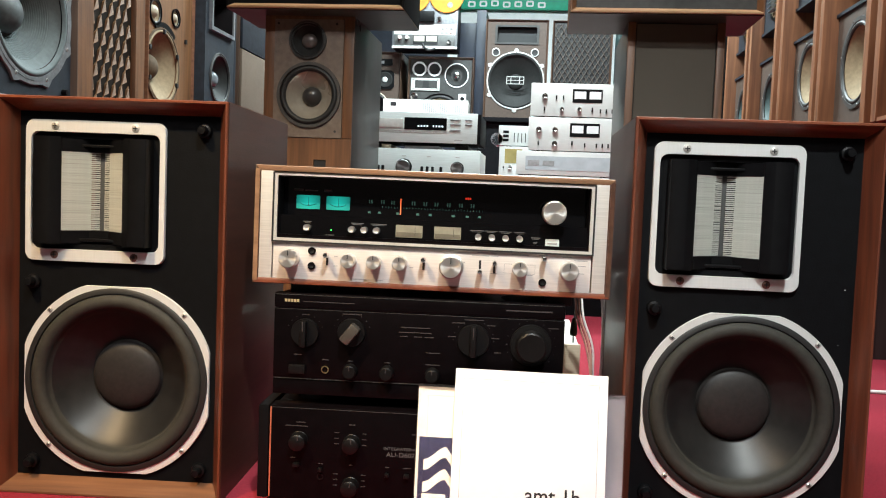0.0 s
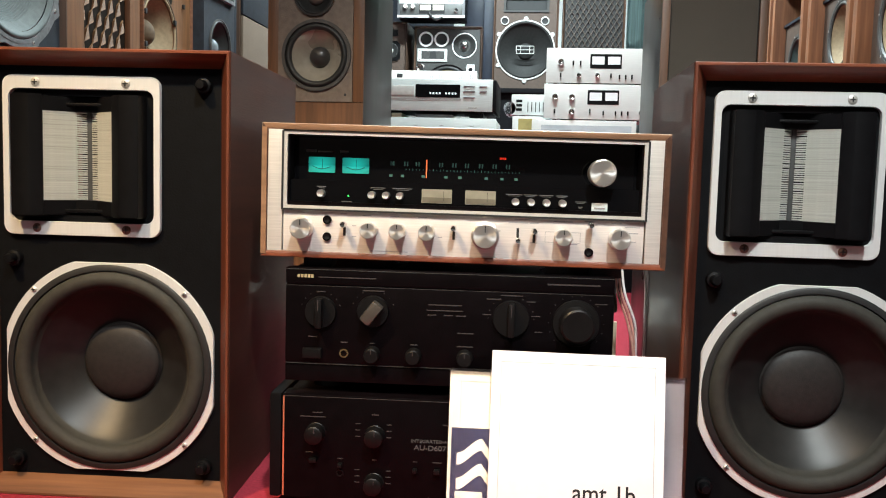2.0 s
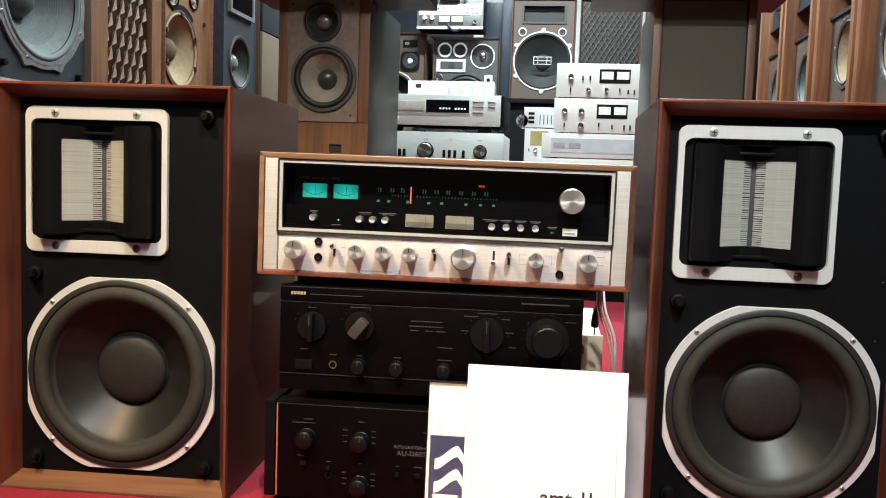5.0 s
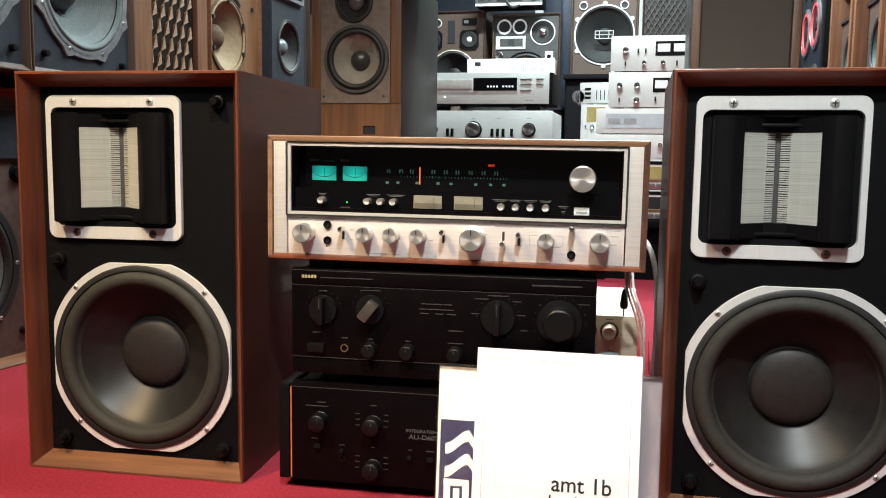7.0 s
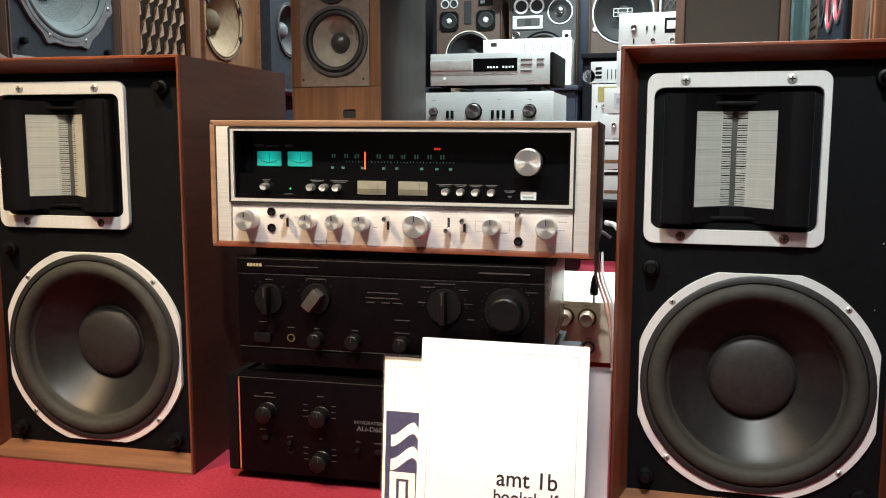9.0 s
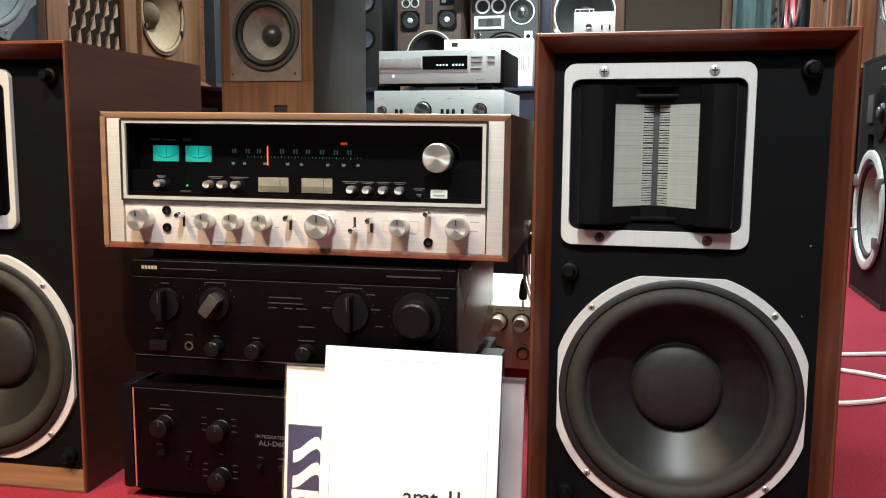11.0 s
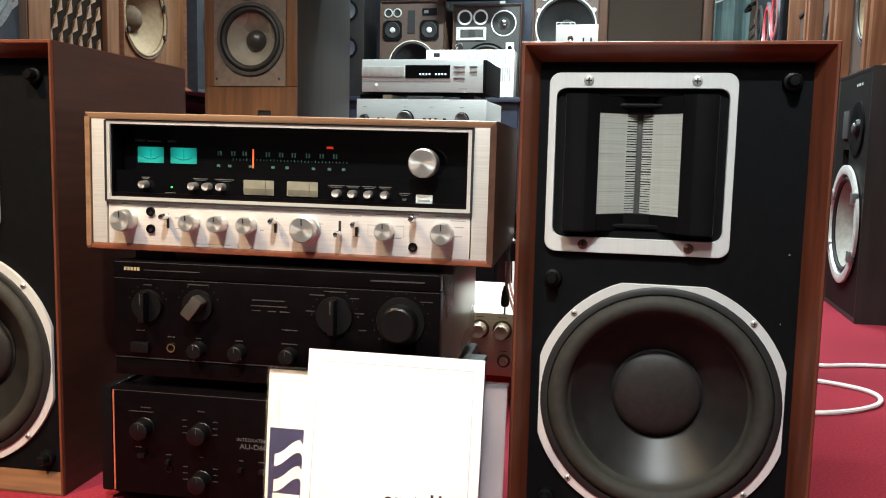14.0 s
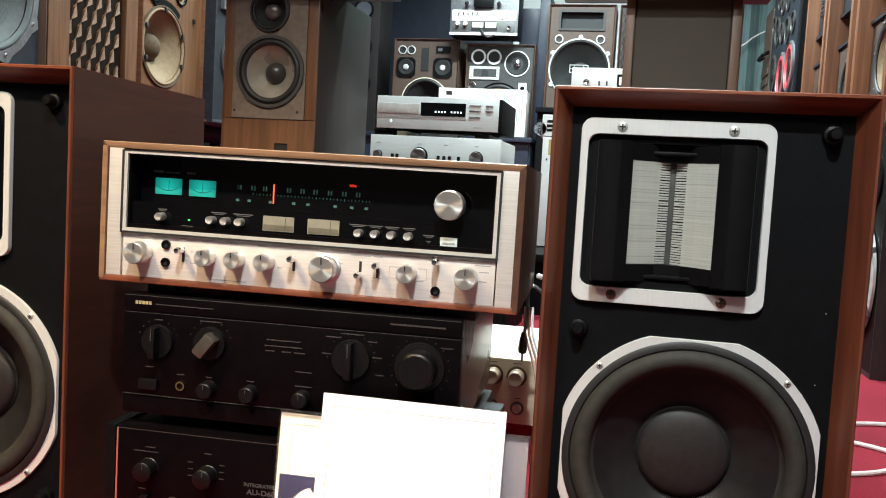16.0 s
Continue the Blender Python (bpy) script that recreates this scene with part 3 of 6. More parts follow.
def knob(parent, x, z, y, r, length, material=None, name="knob", label="", line=True, skirt=0.0):
    """A turned metal knob with a shallow dished face."""
    material = material or spun
    prof = [(0, -length + 0.0012), (r * 0.55, -length + 0.0008), (r * 0.8, -length), (r * 0.93, -length), (r, -length + 0.0015), (r * 1.02, 0)]
    if skirt:
        prof = prof[:-1] + [(r, -0.004), (r + skirt, -0.003), (r + skirt, 0)]
    ob = part(name, lathe(prof, x, z, 40, oy=y), material, parent, label)
    if line:
        part("pointer", box(x - 0.0006, x + 0.0006, y - length - 0.0006, y - length + 0.001, z + r * 0.35, z + r * 0.9), ink, ob)
    return ob


def radial(name, colour, rough):
    """Spun metal: rings of tool marks and a fan-shaped gloss round the middle."""
    m = mat(name, colour, rough, 0.8, None, (1, 1, 1), 40, 0.1)
    n, l = m.node_tree.nodes, m.node_tree.links
    b = n["Principled BSDF"]
    tan = n.new("ShaderNodeTangent")
    tan.direction_type, tan.axis = "RADIAL", "Y"
    b.inputs["Anisotropic"].default_value = 0.9
    l.new(tan.outputs[0], b.inputs["Tangent"])
    return m


spun = radial("spun aluminium knob", (0.6, 0.585, 0.56), 0.3)


def knob_at(parent, x, z, y, r, length, **k):
    """As knob(), but with its own origin on its axis, so that the spun gloss turns about it."""
    ob = knob(parent, 0, 0, 0, r, length, **k)
    ob.matrix_local = pose(x, y, z)
    return ob


dim_ink = mat("dim grey print", (0.075, 0.075, 0.075), 0.6, 0, None, (1, 1, 1), 60, 0.2)


def receiver(m):
    t = thing("stereo_receiver", "silver and black stereo receiver in a walnut case, dial lit", "receiver", m)
    h, d = RH, 0.37
    cabinet(t, RW, h, d, case_shaded, case_wood, 0.002, 0.0085, walnut_x)
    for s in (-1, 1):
        # the right front edge takes the shaded walnut, the left one the lit
        part("case_edge", box(s * (RW / 2 - 0.0036) - 0.0034, s * (RW / 2 - 0.0036) + 0.0034, -0.0008, 0.002, 0.004, h - 0.006), case_wood if s < 0 else case_shaded, t)
    iw = RW / 2 - 0.0075
    # silver end pieces and lower fascia
    for s in (-1, 1):
        part("end_piece", box(s * (iw - 0.0105) - 0.0103, s * (iw - 0.0105) + 0.0103, 0.002, 0.03, 0.0082, h - 0.0082, 0.0008), alu, t, "brushed silver end piece")
    gw = iw - 0.0225
    zt, zs = h - 0.0105, 0.0655
    part("lower_panel", box(-gw, gw, 0.004, 0.03, 0.0082, zs, 0.0006), fascia, t, "brushed silver control panel")
    part("window_frame", ring([(gw, zs + 0.001), (gw, zt), (-gw, zt), (-gw, zs + 0.001)], [(gw - 0.005, zs + 0.0055), (gw - 0.005, zt - 0.0042), (-gw + 0.005, zt - 0.0042), (-gw + 0.005, zs + 0.0055)], 0.0, 0.03), alu, t, "bright silver window frame")
    part("frame_shadow", ring([(gw + 0.0024, zs - 0.001), (gw + 0.0024, zt + 0.0005), (-gw - 0.0024, zt + 0.0005), (-gw - 0.0024, zs - 0.001)], [(gw - 0.0004, zs + 0.0014), (gw - 0.0004, zt - 0.0004), (-gw + 0.0004, zt - 0.0004), (-gw + 0.0004, zs + 0.0014)], -0.001, 0.004), ink, t)
    part("inner_bezel", ring([(gw - 0.005, zs + 0.0055), (gw - 0.005, zt - 0.0042), (-gw + 0.005, zt - 0.0042), (-gw + 0.005, zs + 0.0055)], [(gw - 0.0075, zs + 0.011), (gw - 0.0075, zt - 0.006), (-gw + 0.0075, zt - 0.006), (-gw + 0.0075, zs + 0.011)], 0.004, 0.03), black_metal, t)
    yg = 0.009
    # the upper dial lies well behind the strip that carries the buttons
    back = 0.024
    yd = yg + back
    zm = zs + 0.011 + 0.335 * (zt - 0.006 - zs - 0.011)
    part("button_strip", box(-gw + 0.007, gw - 0.007, yg, yg + 0.004, zs + 0.0105, zm), black_gloss, t, "glossy black button strip")
    part("dial_board", box(-gw + 0.007, gw - 0.007, yd, yd + 0.004, zm - 0.004, zt - 0.0055), black_gloss, t, "glossy black dial board")
    part("dial_floor", box(-gw + 0.007, gw - 0.007, yg + 0.0042, yd, zm - 0.004, zm), black_gloss, t)

    # u runs 0 to 1 over the window's width, v over its height
    def P(u, v):
        return -gw + 0.0075 + u * (2 * gw - 0.015), zt - 0.006 - v * (zt - 0.006 - zs - 0.011)

    def D(u, v):
        x, z = P(u, v)
        return x + back * (x - 0.27) / 1.14, z + back * (z - 0.15) / 1.14
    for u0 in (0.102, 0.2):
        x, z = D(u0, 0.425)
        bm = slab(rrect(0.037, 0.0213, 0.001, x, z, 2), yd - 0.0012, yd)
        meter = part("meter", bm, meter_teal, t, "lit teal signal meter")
        arc = bmesh.new()
        for k in range(12):
            a, b2 = (-1 + 2 * k / 12), (-1 + 2 * (k + 1) / 12)
            xa, xb = x + a * 0.013, x + b2 * 0.013
            za, zb = z - 0.006 + 0.004 * a * a, z - 0.006 + 0.004 * b2 * b2
            q = [arc.verts.new(p) for p in ((xa, yd - 0.0018, za), (xb, yd - 0.0018, zb), (xb, yd - 0.0018, zb + 0.0008), (xa, yd - 0.0018, za + 0.0008))]
            arc.faces.new(q)
        bmesh.ops.solidify(arc, geom=arc.faces[:], thickness=0.0003)
        box(x + 0.0005, x + 0.0011, yd - 0.0019, yd - 0.0015, z - 0.005, z + 0.008, 0, arc)
        part("scale", arc, ink, meter)
    figs, figs2, ticks = [], [], []
    for k, u in enumerate((0.305, 0.345, 0.378, 0.445, 0.483, 0.519, 0.559, 0.598, 0.636)):
        x, z = D(u, 0.37)
        figs += [(x - 0.0019, z, 0.0018, 0.0058), (x + 0.0019, z, 0.0018, 0.0058)] if k else [(x - 0.0018, z, 0.001, 0.0056), (x + 0.0018, z, 0.0026, 0.0056)]
    for u in (0.302, 0.335, 0.395, 0.46, 0.5, 0.575, 0.62, 0.66):
        x, z = D(u, 0.555)
        figs2 += [(x, z, 0.0045, 0.0034)]
    for k in range(34):
        x, z = D(0.345 + k * 0.0098, 0.455)
        ticks.append((x, z, 0.0007, 0.0018 if k % 2 else 0.0028))
    bars(figs, yd, dial_green, t, "dial_print")
    bars(figs2 + ticks, yd, dial_green, t, "dial_scale")
    x, z = D(0.404, 0.42)
    part("dial_pointer", box(x - 0.0007, x + 0.0007, yd - 0.0025, yd - 0.001, z - 0.014, z + 0.011, 0.0002), needle_red, t, "glowing orange tuning pointer")
    x, z = D(0.621, 0.245)
    bars([(x - 0.003, z, 0.0028, 0.003), (x, z, 0.0022, 0.003), (x + 0.003, z, 0.0026, 0.003)], yd, aux_red, t, "source_lamp")
    x, z = D(0.095, 0.215)
    bars([(x - 0.012, z, 0.014, 0.0032), (x + 0.008, z - 0.0006, 0.02, 0.0018), (x + 0.034, z, 0.012, 0.003)], yd, dim_ink, t, "name_printing")
    prints = []
    for u, v, w in ((0.092, 0.765, 0.012), (0.165, 0.985, 0.015), (0.255, 0.76, 0.02), (0.325, 0.76, 0.026), (0.425, 0.765, 0.007), (0.55, 0.765, 0.008), (0.645, 0.79, 0.022), (0.692, 0.79, 0.018), (0.737, 0.79, 0.018), (0.782, 0.79, 0.016), (0.835, 0.87, 0.014), (0.835, 0.95, 0.006), ):
        if w:
            x, z = P(u, v)
            prints += [(x, z, w, 0.0011), (x, z - 0.002, w * 0.7, 0.0008)]
    bars(prints, yg, dim_ink, t, "small_printing")
    for u in (0.093, 0.239, 0.28, 0.32, 0.65, 0.694, 0.738, 0.783):
        x, z = P(u, 0.9 if u > 0.6 else 0.87)
        knob_at(t, x, z, yg, 0.005, 0.014, name="push_button", line=False)
    x, z = P(0.17, 0.9)
    part("pilot_lamp", lathe([(0, -0.002), (0.0009, -0.0016), (0.0012, 0)], x, z, 12, oy=yg), led_green, t)
    for u in (0.425, 0.55):
        x, z = P(u, 0.86)
        pm = part("power_meter", slab(rrect(0.041, 0.019, 0.0008, x, z, 2), yg - 0.001, yg), meter_cream, t, "unlit cream power meter")
        part("meter_mask", box(x - 0.0195, x + 0.0195, yg - 0.0014, yg - 0.0008, z - 0.0085, z - 0.0015), meter_mask, pm)
        part("needle", box(x + 0.009, x + 0.0094, yg - 0.0016, yg - 0.0008, z - 0.006, z + 0.008), ink, pm)
    x, z = P(0.889, 0.425)
    part("knob_shaft", lathe([(0.009, -0.001), (0.009, back)], x, z, 20, oy=yg), black_metal, t)
    knob_at(t, x, z, yg, 0.018, 0.022, name="tuning_knob", label="large spun aluminium tuning knob", line=False)
    x, z = P(0.889, 0.94)
    part("maker_plate", slab(rrect(0.021, 0.011, 0.0006, x, z, 2), yg - 0.0015, yg), silver, t)
    bars([(x, z - 0.0015, 0.015, 0.0022)], yg - 0.0015, grey_ink, t, "maker_mark")

    # lower row of controls; u over the silver panel
    def Q(u, v):
        return -gw + u * 2 * gw, zs - v * (zs - 0.0082)
    yp = 0.004
    for u, r, ln in ((0.057, 0.014, 0.024), (0.243, 0.0108, 0.022), (0.323, 0.0108, 0.022), (0.404, 0.0108, 0.022), (0.779, 0.0112, 0.022), (0.931, 0.0135, 0.024)):
        x, z = Q(u, 0.44)
        knob_at(t, x, z, yp, r, ln)
    x, z = Q(0.565, 0.47)
    knob_at(t, x, z, yp, 0.0165, 0.024, name="volume_knob", label="spun aluminium volume knob with a skirt", skirt=0.0022)
    for u, v in ((0.124, 0.23), (0.124, 0.63), (0.852, 0.78)):
        x, z = Q(u, v)
        j = part("jack_socket", lathe([(0.0036, 0.002), (0.0036, -0.003), (0.0058, -0.003), (0.006, 0)], x, z, 20, oy=yp), black_metal, t)
        part("bore", lathe([(0, 0.0005), (0.0036, 0.0005)], x, z, 16, oy=yp - 0.001), ink, j)
    for u, v, up in ((0.173, 0.43, 1), (0.478, 0.43, 1), (0.655, 0.43, -1), (0.7, 0.43, 1), (0.852, 0.25, 1)):
        x, z = Q(u, v)
        if u < 0.8:
            part("slot", box(x - 0.0017, x + 0.0017, yp - 0.0006, yp + 0.001, z - 0.0095, z + 0.0095), ink, t)
        zc = z + up * 0.0065
        part("lever", upright_lever(x, zc, yp), chrome, t, "chrome lever switch")
    marks = []
    for u, v, w in ((0.05, 0.07, 0.01), (0.17, 0.07, 0.008), (0.235, 0.1, 0.012), (0.313, 0.1, 0.012), (0.39, 0.1, 0.012), (0.3, 0.93, 0.05), (0.655, 0.14, 0.026), (0.7, 0.14, 0.012), (0.675, 0.06, 0.03), (0.779, 0.08, 0.026), (0.852, 0.06, 0.014), (0.925, 0.08, 0.014), (0.968, 0.16, 0.02), (0.972, 0.3, 0.012), (0.97, 0.5, 0.01), (0.7, 0.6, 0.01), (0.81, 0.6, 0.01), (0.2, 0.35, 0.006), (0.2, 0.6, 0.006), (0.44, 0.55, 0.006), (0.6, 0.35, 0.008)):
        x, z = Q(u, v)
        marks.append((x, z, w, 0.0011))
    for u in (0.731, 0.827):
        x, z = Q(u, 0.45)
        marks += [(x, z, 0.0005, 0.014), (x + (0.006 if u < 0.78 else -0.006), z + 0.007, 0.012, 0.0005), (x + (0.006 if u < 0.78 else -0.006), z - 0.007, 0.012, 0.0005)]
    bars(marks, yp, grey_ink, t, "panel_printing", 0.0003)
    for sx in (-0.2, 0.2):
        for y in (0.05, 0.32):
            ft = part("foot", box(sx - 0.02, sx + 0.02, y - 0.02, y + 0.02, -0.016, 0.0, 0.002), rubber, t)
    return t


def upright_lever(x, z, y):
    return lathe([(0, -0.022), (0.003, -0.0215), (0.0042, -0.018), (0.0042, -0.006), (0.0024, -0.004), (0.0022, 0)], x, z, 16, oy=y)


meter_mask = mat("shaded meter lower half", (0.13, 0.115, 0.085), 0.4, 0, None, (1, 1, 1), 60, 0.2)
meter_cream = mat("cream meter face", (0.24, 0.225, 0.175), 0.35, 0, None, (1, 1, 1), 60, 0.15)
receiver(pose(-0.1625, 1.2835, 0.3485, 0, 0.35, 3.9))


def black_amp_upper(m):
    """Amplifier with a brow strip, four large knobs and a row of small ones."""
    W, H, D = 0.447, 0.158, 0.385
    t = thing("integrated_amplifier", "black integrated amplifier with large round knobs under the receiver", "amplifier", m)
    part("chassis", box(-W / 2 + 0.004, W / 2 - 0.004, 0.02, D, 0.002, H - 0.003, 0.002), side_grey, t, "satin grey metal cover")
    part("front_panel", box(-W / 2, W / 2, 0.0, 0.02, 0.026, H - 0.024, 0.0015), black_metal, t)
    part("brow_strip", box(-W / 2, W / 2, -0.002, 0.02, H - 0.023, H, 0.003), black_metal, t)
    part("skirt", box(-W / 2, W / 2, 0.0015, 0.02, 0.0, 0.0248, 0.0015), black_metal, t)
    bars([(-W / 2 + 0.0185 + k * 0.0047, H - 0.0115, 0.0034, 0.0044) for k in range(5)], -0.002, gold_ink, t, "maker_mark")
    bars([(-W / 2 + 0.085, H - 0.0125, 0.08, 0.0012), (W / 2 - 0.055, H - 0.012, 0.07, 0.002)], -0.002, rust_grey, t, "strip_printing")

    def P(u, v):
        return -W / 2 + (u + 0.022 * (1 - u)) * W, H - 0.024 - v * (H - 0.05)
    for u, v, r in ((0.09, 0.34, 0.021), (0.685, 0.34, 0.024)):
        x, z = P(u, v)
        k = part("selector_knob", lathe([(0, -0.006), (r, -0.0055), (r + 0.001, 0)], x, z, 40), knob_black, t)
        part("grip", box(x - 0.0045, x + 0.0045, -0.021, -0.005, z - r * 0.95, z + r * 0.95, 0.002), knob_black, k)
        part("pointer", box(x - 0.0007, x + 0.0007, -0.0216, -0.0208, z + r * 0.2, z + r * 0.9), rust_grey, k)
    x, z = P(0.255, 0.31)
    k = part("selector_knob", lathe([(0, -0.006), (0.021, -0.0055), (0.022, 0)], x, z, 40), knob_black, t)
    g = part("grip", box(-0.0085, 0.0085, -0.024, -0.005, -0.016, 0.016, 0.004), pewter, k, "pewter grey knob grip")
    g.matrix_local = pose(x, 0, z, 0, 38, 0)
    x, z = P(0.885, 0.37)
    k = part("volume_knob", lathe([(0, -0.028), (0.02, -0.0285), (0.0225, -0.0265), (0.0235, -0.004), (0.031, -0.003), (0.032, 0)], x, z, 56), knob_black, t, "large black volume knob")
    for u in (0.255, 0.385, 0.545):
        x, z = P(u, 0.86)
        k = part("tone_knob", lathe([(0, -0.018), (0.009, -0.0175), (0.0105, -0.016), (0.011, -0.001), (0.0115, 0)], x, z, 32), knob_black, t)
        part("pointer", box(x - 0.0006, x + 0.0006, -0.0186, -0.0176, z + 0.003, z + 0.009), rust_grey, k)
    x, z = P(0.165, 0.86)
    j = part("headphone_socket", lathe([(0.0042, 0.001), (0.0042, -0.002), (0.0062, -0.002), (0.0064, 0)], x, z, 24), gold_metal, t, "gold-rimmed headphone socket")
    x, z = P(0.065, 0.86)
    part("power_button", box(x - 0.013, x + 0.013, -0.006, 0.001, z - 0.008, z + 0.006, 0.0015), knob_black, t)
    pr = [(0.09, 0.08, 0.012), (0.255, 0.05, 0.03), (0.48, 0.2, 0.045), (0.44, 0.33, 0.012), (0.49, 0.33, 0.012), (0.53, 0.33, 0.014), (0.48, 0.27, 0.05), (0.685, 0.05, 0.03), (0.545, 0.55, 0.022), (0.545, 0.72, 0.022), (0.385, 0.72, 0.01), (0.255, 0.72, 0.008), (0.165, 0.72, 0.01), (0.065, 0.66, 0.012), (0.77, 0.5, 0.01), (0.96, 0.12, 0.016), (0.63, 0.1, 0.02), (0.745, 0.12, 0.012), (0.61, 0.3, 0.012), (0.76, 0.3, 0.012)]
    q = []
    for u, v, w in pr:
        x, z = P(u, v)
        q.append((x, z, w, 0.0013))
    bars(q, 0.0, rust_grey, t)
    # highlights along the panel edges, drawn as thin bright strips
    part("edge_glint", box(-W / 2 + 0.001, W / 2 - 0.001, -0.0026, -0.0015, H - 0.0028, H - 0.002), glint_grey, t, "thin painted glint along the panel edge")
    part("edge_glint", box(-W / 2 + 0.001, W / 2 - 0.001, -0.0006, 0.0005, H - 0.0252, H - 0.0245), glint_grey, t)
    part("edge_glint", box(-W / 2 + 0.001, W / 2 - 0.001, -0.0004, 0.0016, 0.0246, 0.0252), glint_grey, t)
    for u, v, r0, n0, n1 in ((0.09, 0.34, 0.028, 20, 160), (0.255, 0.31, 0.029, 20, 160), (0.685, 0.34, 0.031, 0, 180), (0.885, 0.37, 0.037, -40, 220)):
        x, z = P(u, v)
        dots = [(x + r0 * math.cos(radians(a)), z + r0 * math.sin(radians(a)), 0.0012, 0.0012) for a in range(n0, n1 + 1, 20)]
        bars(dots, 0.0, rust_grey, t, "dial_dots")
    for sx in (-0.17, 0.17):
        for y in (0.05, 0.33):
            part("foot", lathe_up([(0, 0.002), (0.02, 0.002), (0.022, -0.004), (0.022, -0.014), (0, -0.014)], sx, y), rubber, t)
    return t


# colour of the drawn edge highlights on the black amplifiers
glint_grey = mat("painted edge glint", (0.12, 0.115, 0.115), 0.3, 0.6, None, (20, 1, 1), 20, 0.5)
bright_ink = mat("pale grey print", (0.09, 0.082, 0.084), 0.6, 0, None, (1, 1, 1), 60, 0.2)
side_grey = mat("satin grey cover", (0.2, 0.185, 0.165), 0.28, 0.7, None, (1, 1, 1), 40, 0.12, 0.1, 300)
slate_top = mat("slate box top", (0.04, 0.046, 0.055), 0.4, 0, None, (1, 1, 1), 60, 0.2)
pewter = mat("pewter grip", (0.13, 0.115, 0.1), 0.35, 0.7, None, (1, 1, 1), 60, 0.15)
rust_grey = mat("dim printing", (0.032, 0.026, 0.027), 0.6, 0, None, (1, 1, 1), 60, 0.2)
black_amp_upper(pose(-0.178, 1.2855, 0.178, 0, 0, 3.2))


def black_amp_lower(m):
    W, H, D = 0.468, 0.147, 0.4
    t = thing("integrated_amplifier", "black integrated amplifier with copper pinstripe standing on the red carpet", "amplifier", m)
    part("chassis", box(-W / 2 + 0.02, W / 2 - 0.02, 0.03, D, 0.0, H - 0.004, 0.002), black_metal, t)
    part("front_panel", box(-W / 2 + 0.018, W / 2 - 0.018, 0.0, 0.034, 0.0, H, 0.003), black_metal, t)
    for s in (-1, 1):
        part("end_cheek", box(s * (W / 2 - 0.009) - 0.0085, s * (W / 2 - 0.009) + 0.0085, 0.0, D, 0.0, H, 0.004), black_plastic, t)
        part("pinstripe", box(s * (W / 2 - 0.0205) - 0.0011, s * (W / 2 - 0.0205) + 0.0011, -0.0006, 0.002, 0.003, H - 0.003), copper_line, t)
    # highlight along the top front edge, drawn as a strip
    part("edge_glint", box(-W / 2 + 0.022, W / 2 - 0.022, -0.0005, 0.001, H - 0.0035, H - 0.0028), glint_grey, t, "thin painted glint along the panel edge")
    part("cover_ridge", box(-0.16, 0.19, 0.1, 0.34, H - 0.004, H + 0.004, 0.003), black_metal, t)

    def P(u, v):
        return -W / 2 + 0.018 + u * (W - 0.036), H - v * H
    for u, v in ((0.11, 0.36), (0.3, 0.365), (0.3, 0.82), (0.88, 0.36)):
        x, z = P(u, v)
        k = part("knob", lathe([(0, -0.02), (0.0105, -0.0195), (0.0125, -0.018), (0.013, -0.001), (0.014, 0)], x, z, 32), knob_black, t)
        part("pointer", box(x + 0.001, x + 0.0022, -0.0206, -0.0196, z + 0.004, z + 0.011), rust_grey, k)
    for u, v, w in ((0.103, 0.62, 0.01), (0.19, 0.66, 0.006), (0.43, 0.68, 0.006), (0.5, 0.68, 0.008), (0.575, 0.69, 0.008)):
        x, z = P(u, v)
        part("push_button", box(x - w / 2, x + w / 2, -0.007, 0.001, z - 0.003, z + 0.003, 0.001), knob_black, t)
    x, z = P(0.19, 0.74)
    part("headphone_socket", lathe([(0.0035, 0.001), (0.0035, -0.0015), (0.005, -0.0015), (0.0052, 0)], x, z, 20), knob_black, t)
    q = []
    for u, v, w in ((0.115, 0.17, 0.014), (0.3, 0.17, 0.01), (0.3, 0.6, 0.006), (0.09, 0.55, 0.01), (0.19, 0.6, 0.008), (0.43, 0.6, 0.006), (0.5, 0.6, 0.012), (0.575, 0.6, 0.01), (0.55, 0.24, 0.03), (0.1, 0.21, 0.035), (0.56, 0.4, 0.05)):
        x, z = P(u, v)
        q.append((x, z, w, 0.0013))
    for du in (-0.055, 0.045):
        for v in (0.26, 0.32, 0.38, 0.7, 0.76, 0.82):
            x, z = P(0.3 + du, v)
            q.append((x, z, 0.007, 0.0011))
    bars(q, 0.0, rust_grey, t)
    x, z = P(0.55, 0.3)
    bars([(x + 0.002, z, 0.02, 0.0045)], 0.0, rust_grey, t, "maker_mark")
    x, z = P(0.415, 0.415)
    lettering("INTEGRATED AMPLIFIER", 0.0066, x, -0.0006, z, dim_ink, t, name="printed_words", squeeze=1.1)
    x, z = P(0.425, 0.485)
    lettering("AU-D607X", 0.0098, x, -0.0006, z, bright_ink, t, name="printed_words", squeeze=1.15)
    for sx in (-0.17, 0.17):
        for y in (0.06, 0.33):
            part("foot", lathe_up([(0, 0.002), (0.02, 0.002), (0.022, -0.004), (0.022, -0.0145), (0, -0.0145)], sx, y), rubber, t)
    return t


black_amp_lower(pose(-0.186, 1.275, 0.015, 0, 0, 3.0))

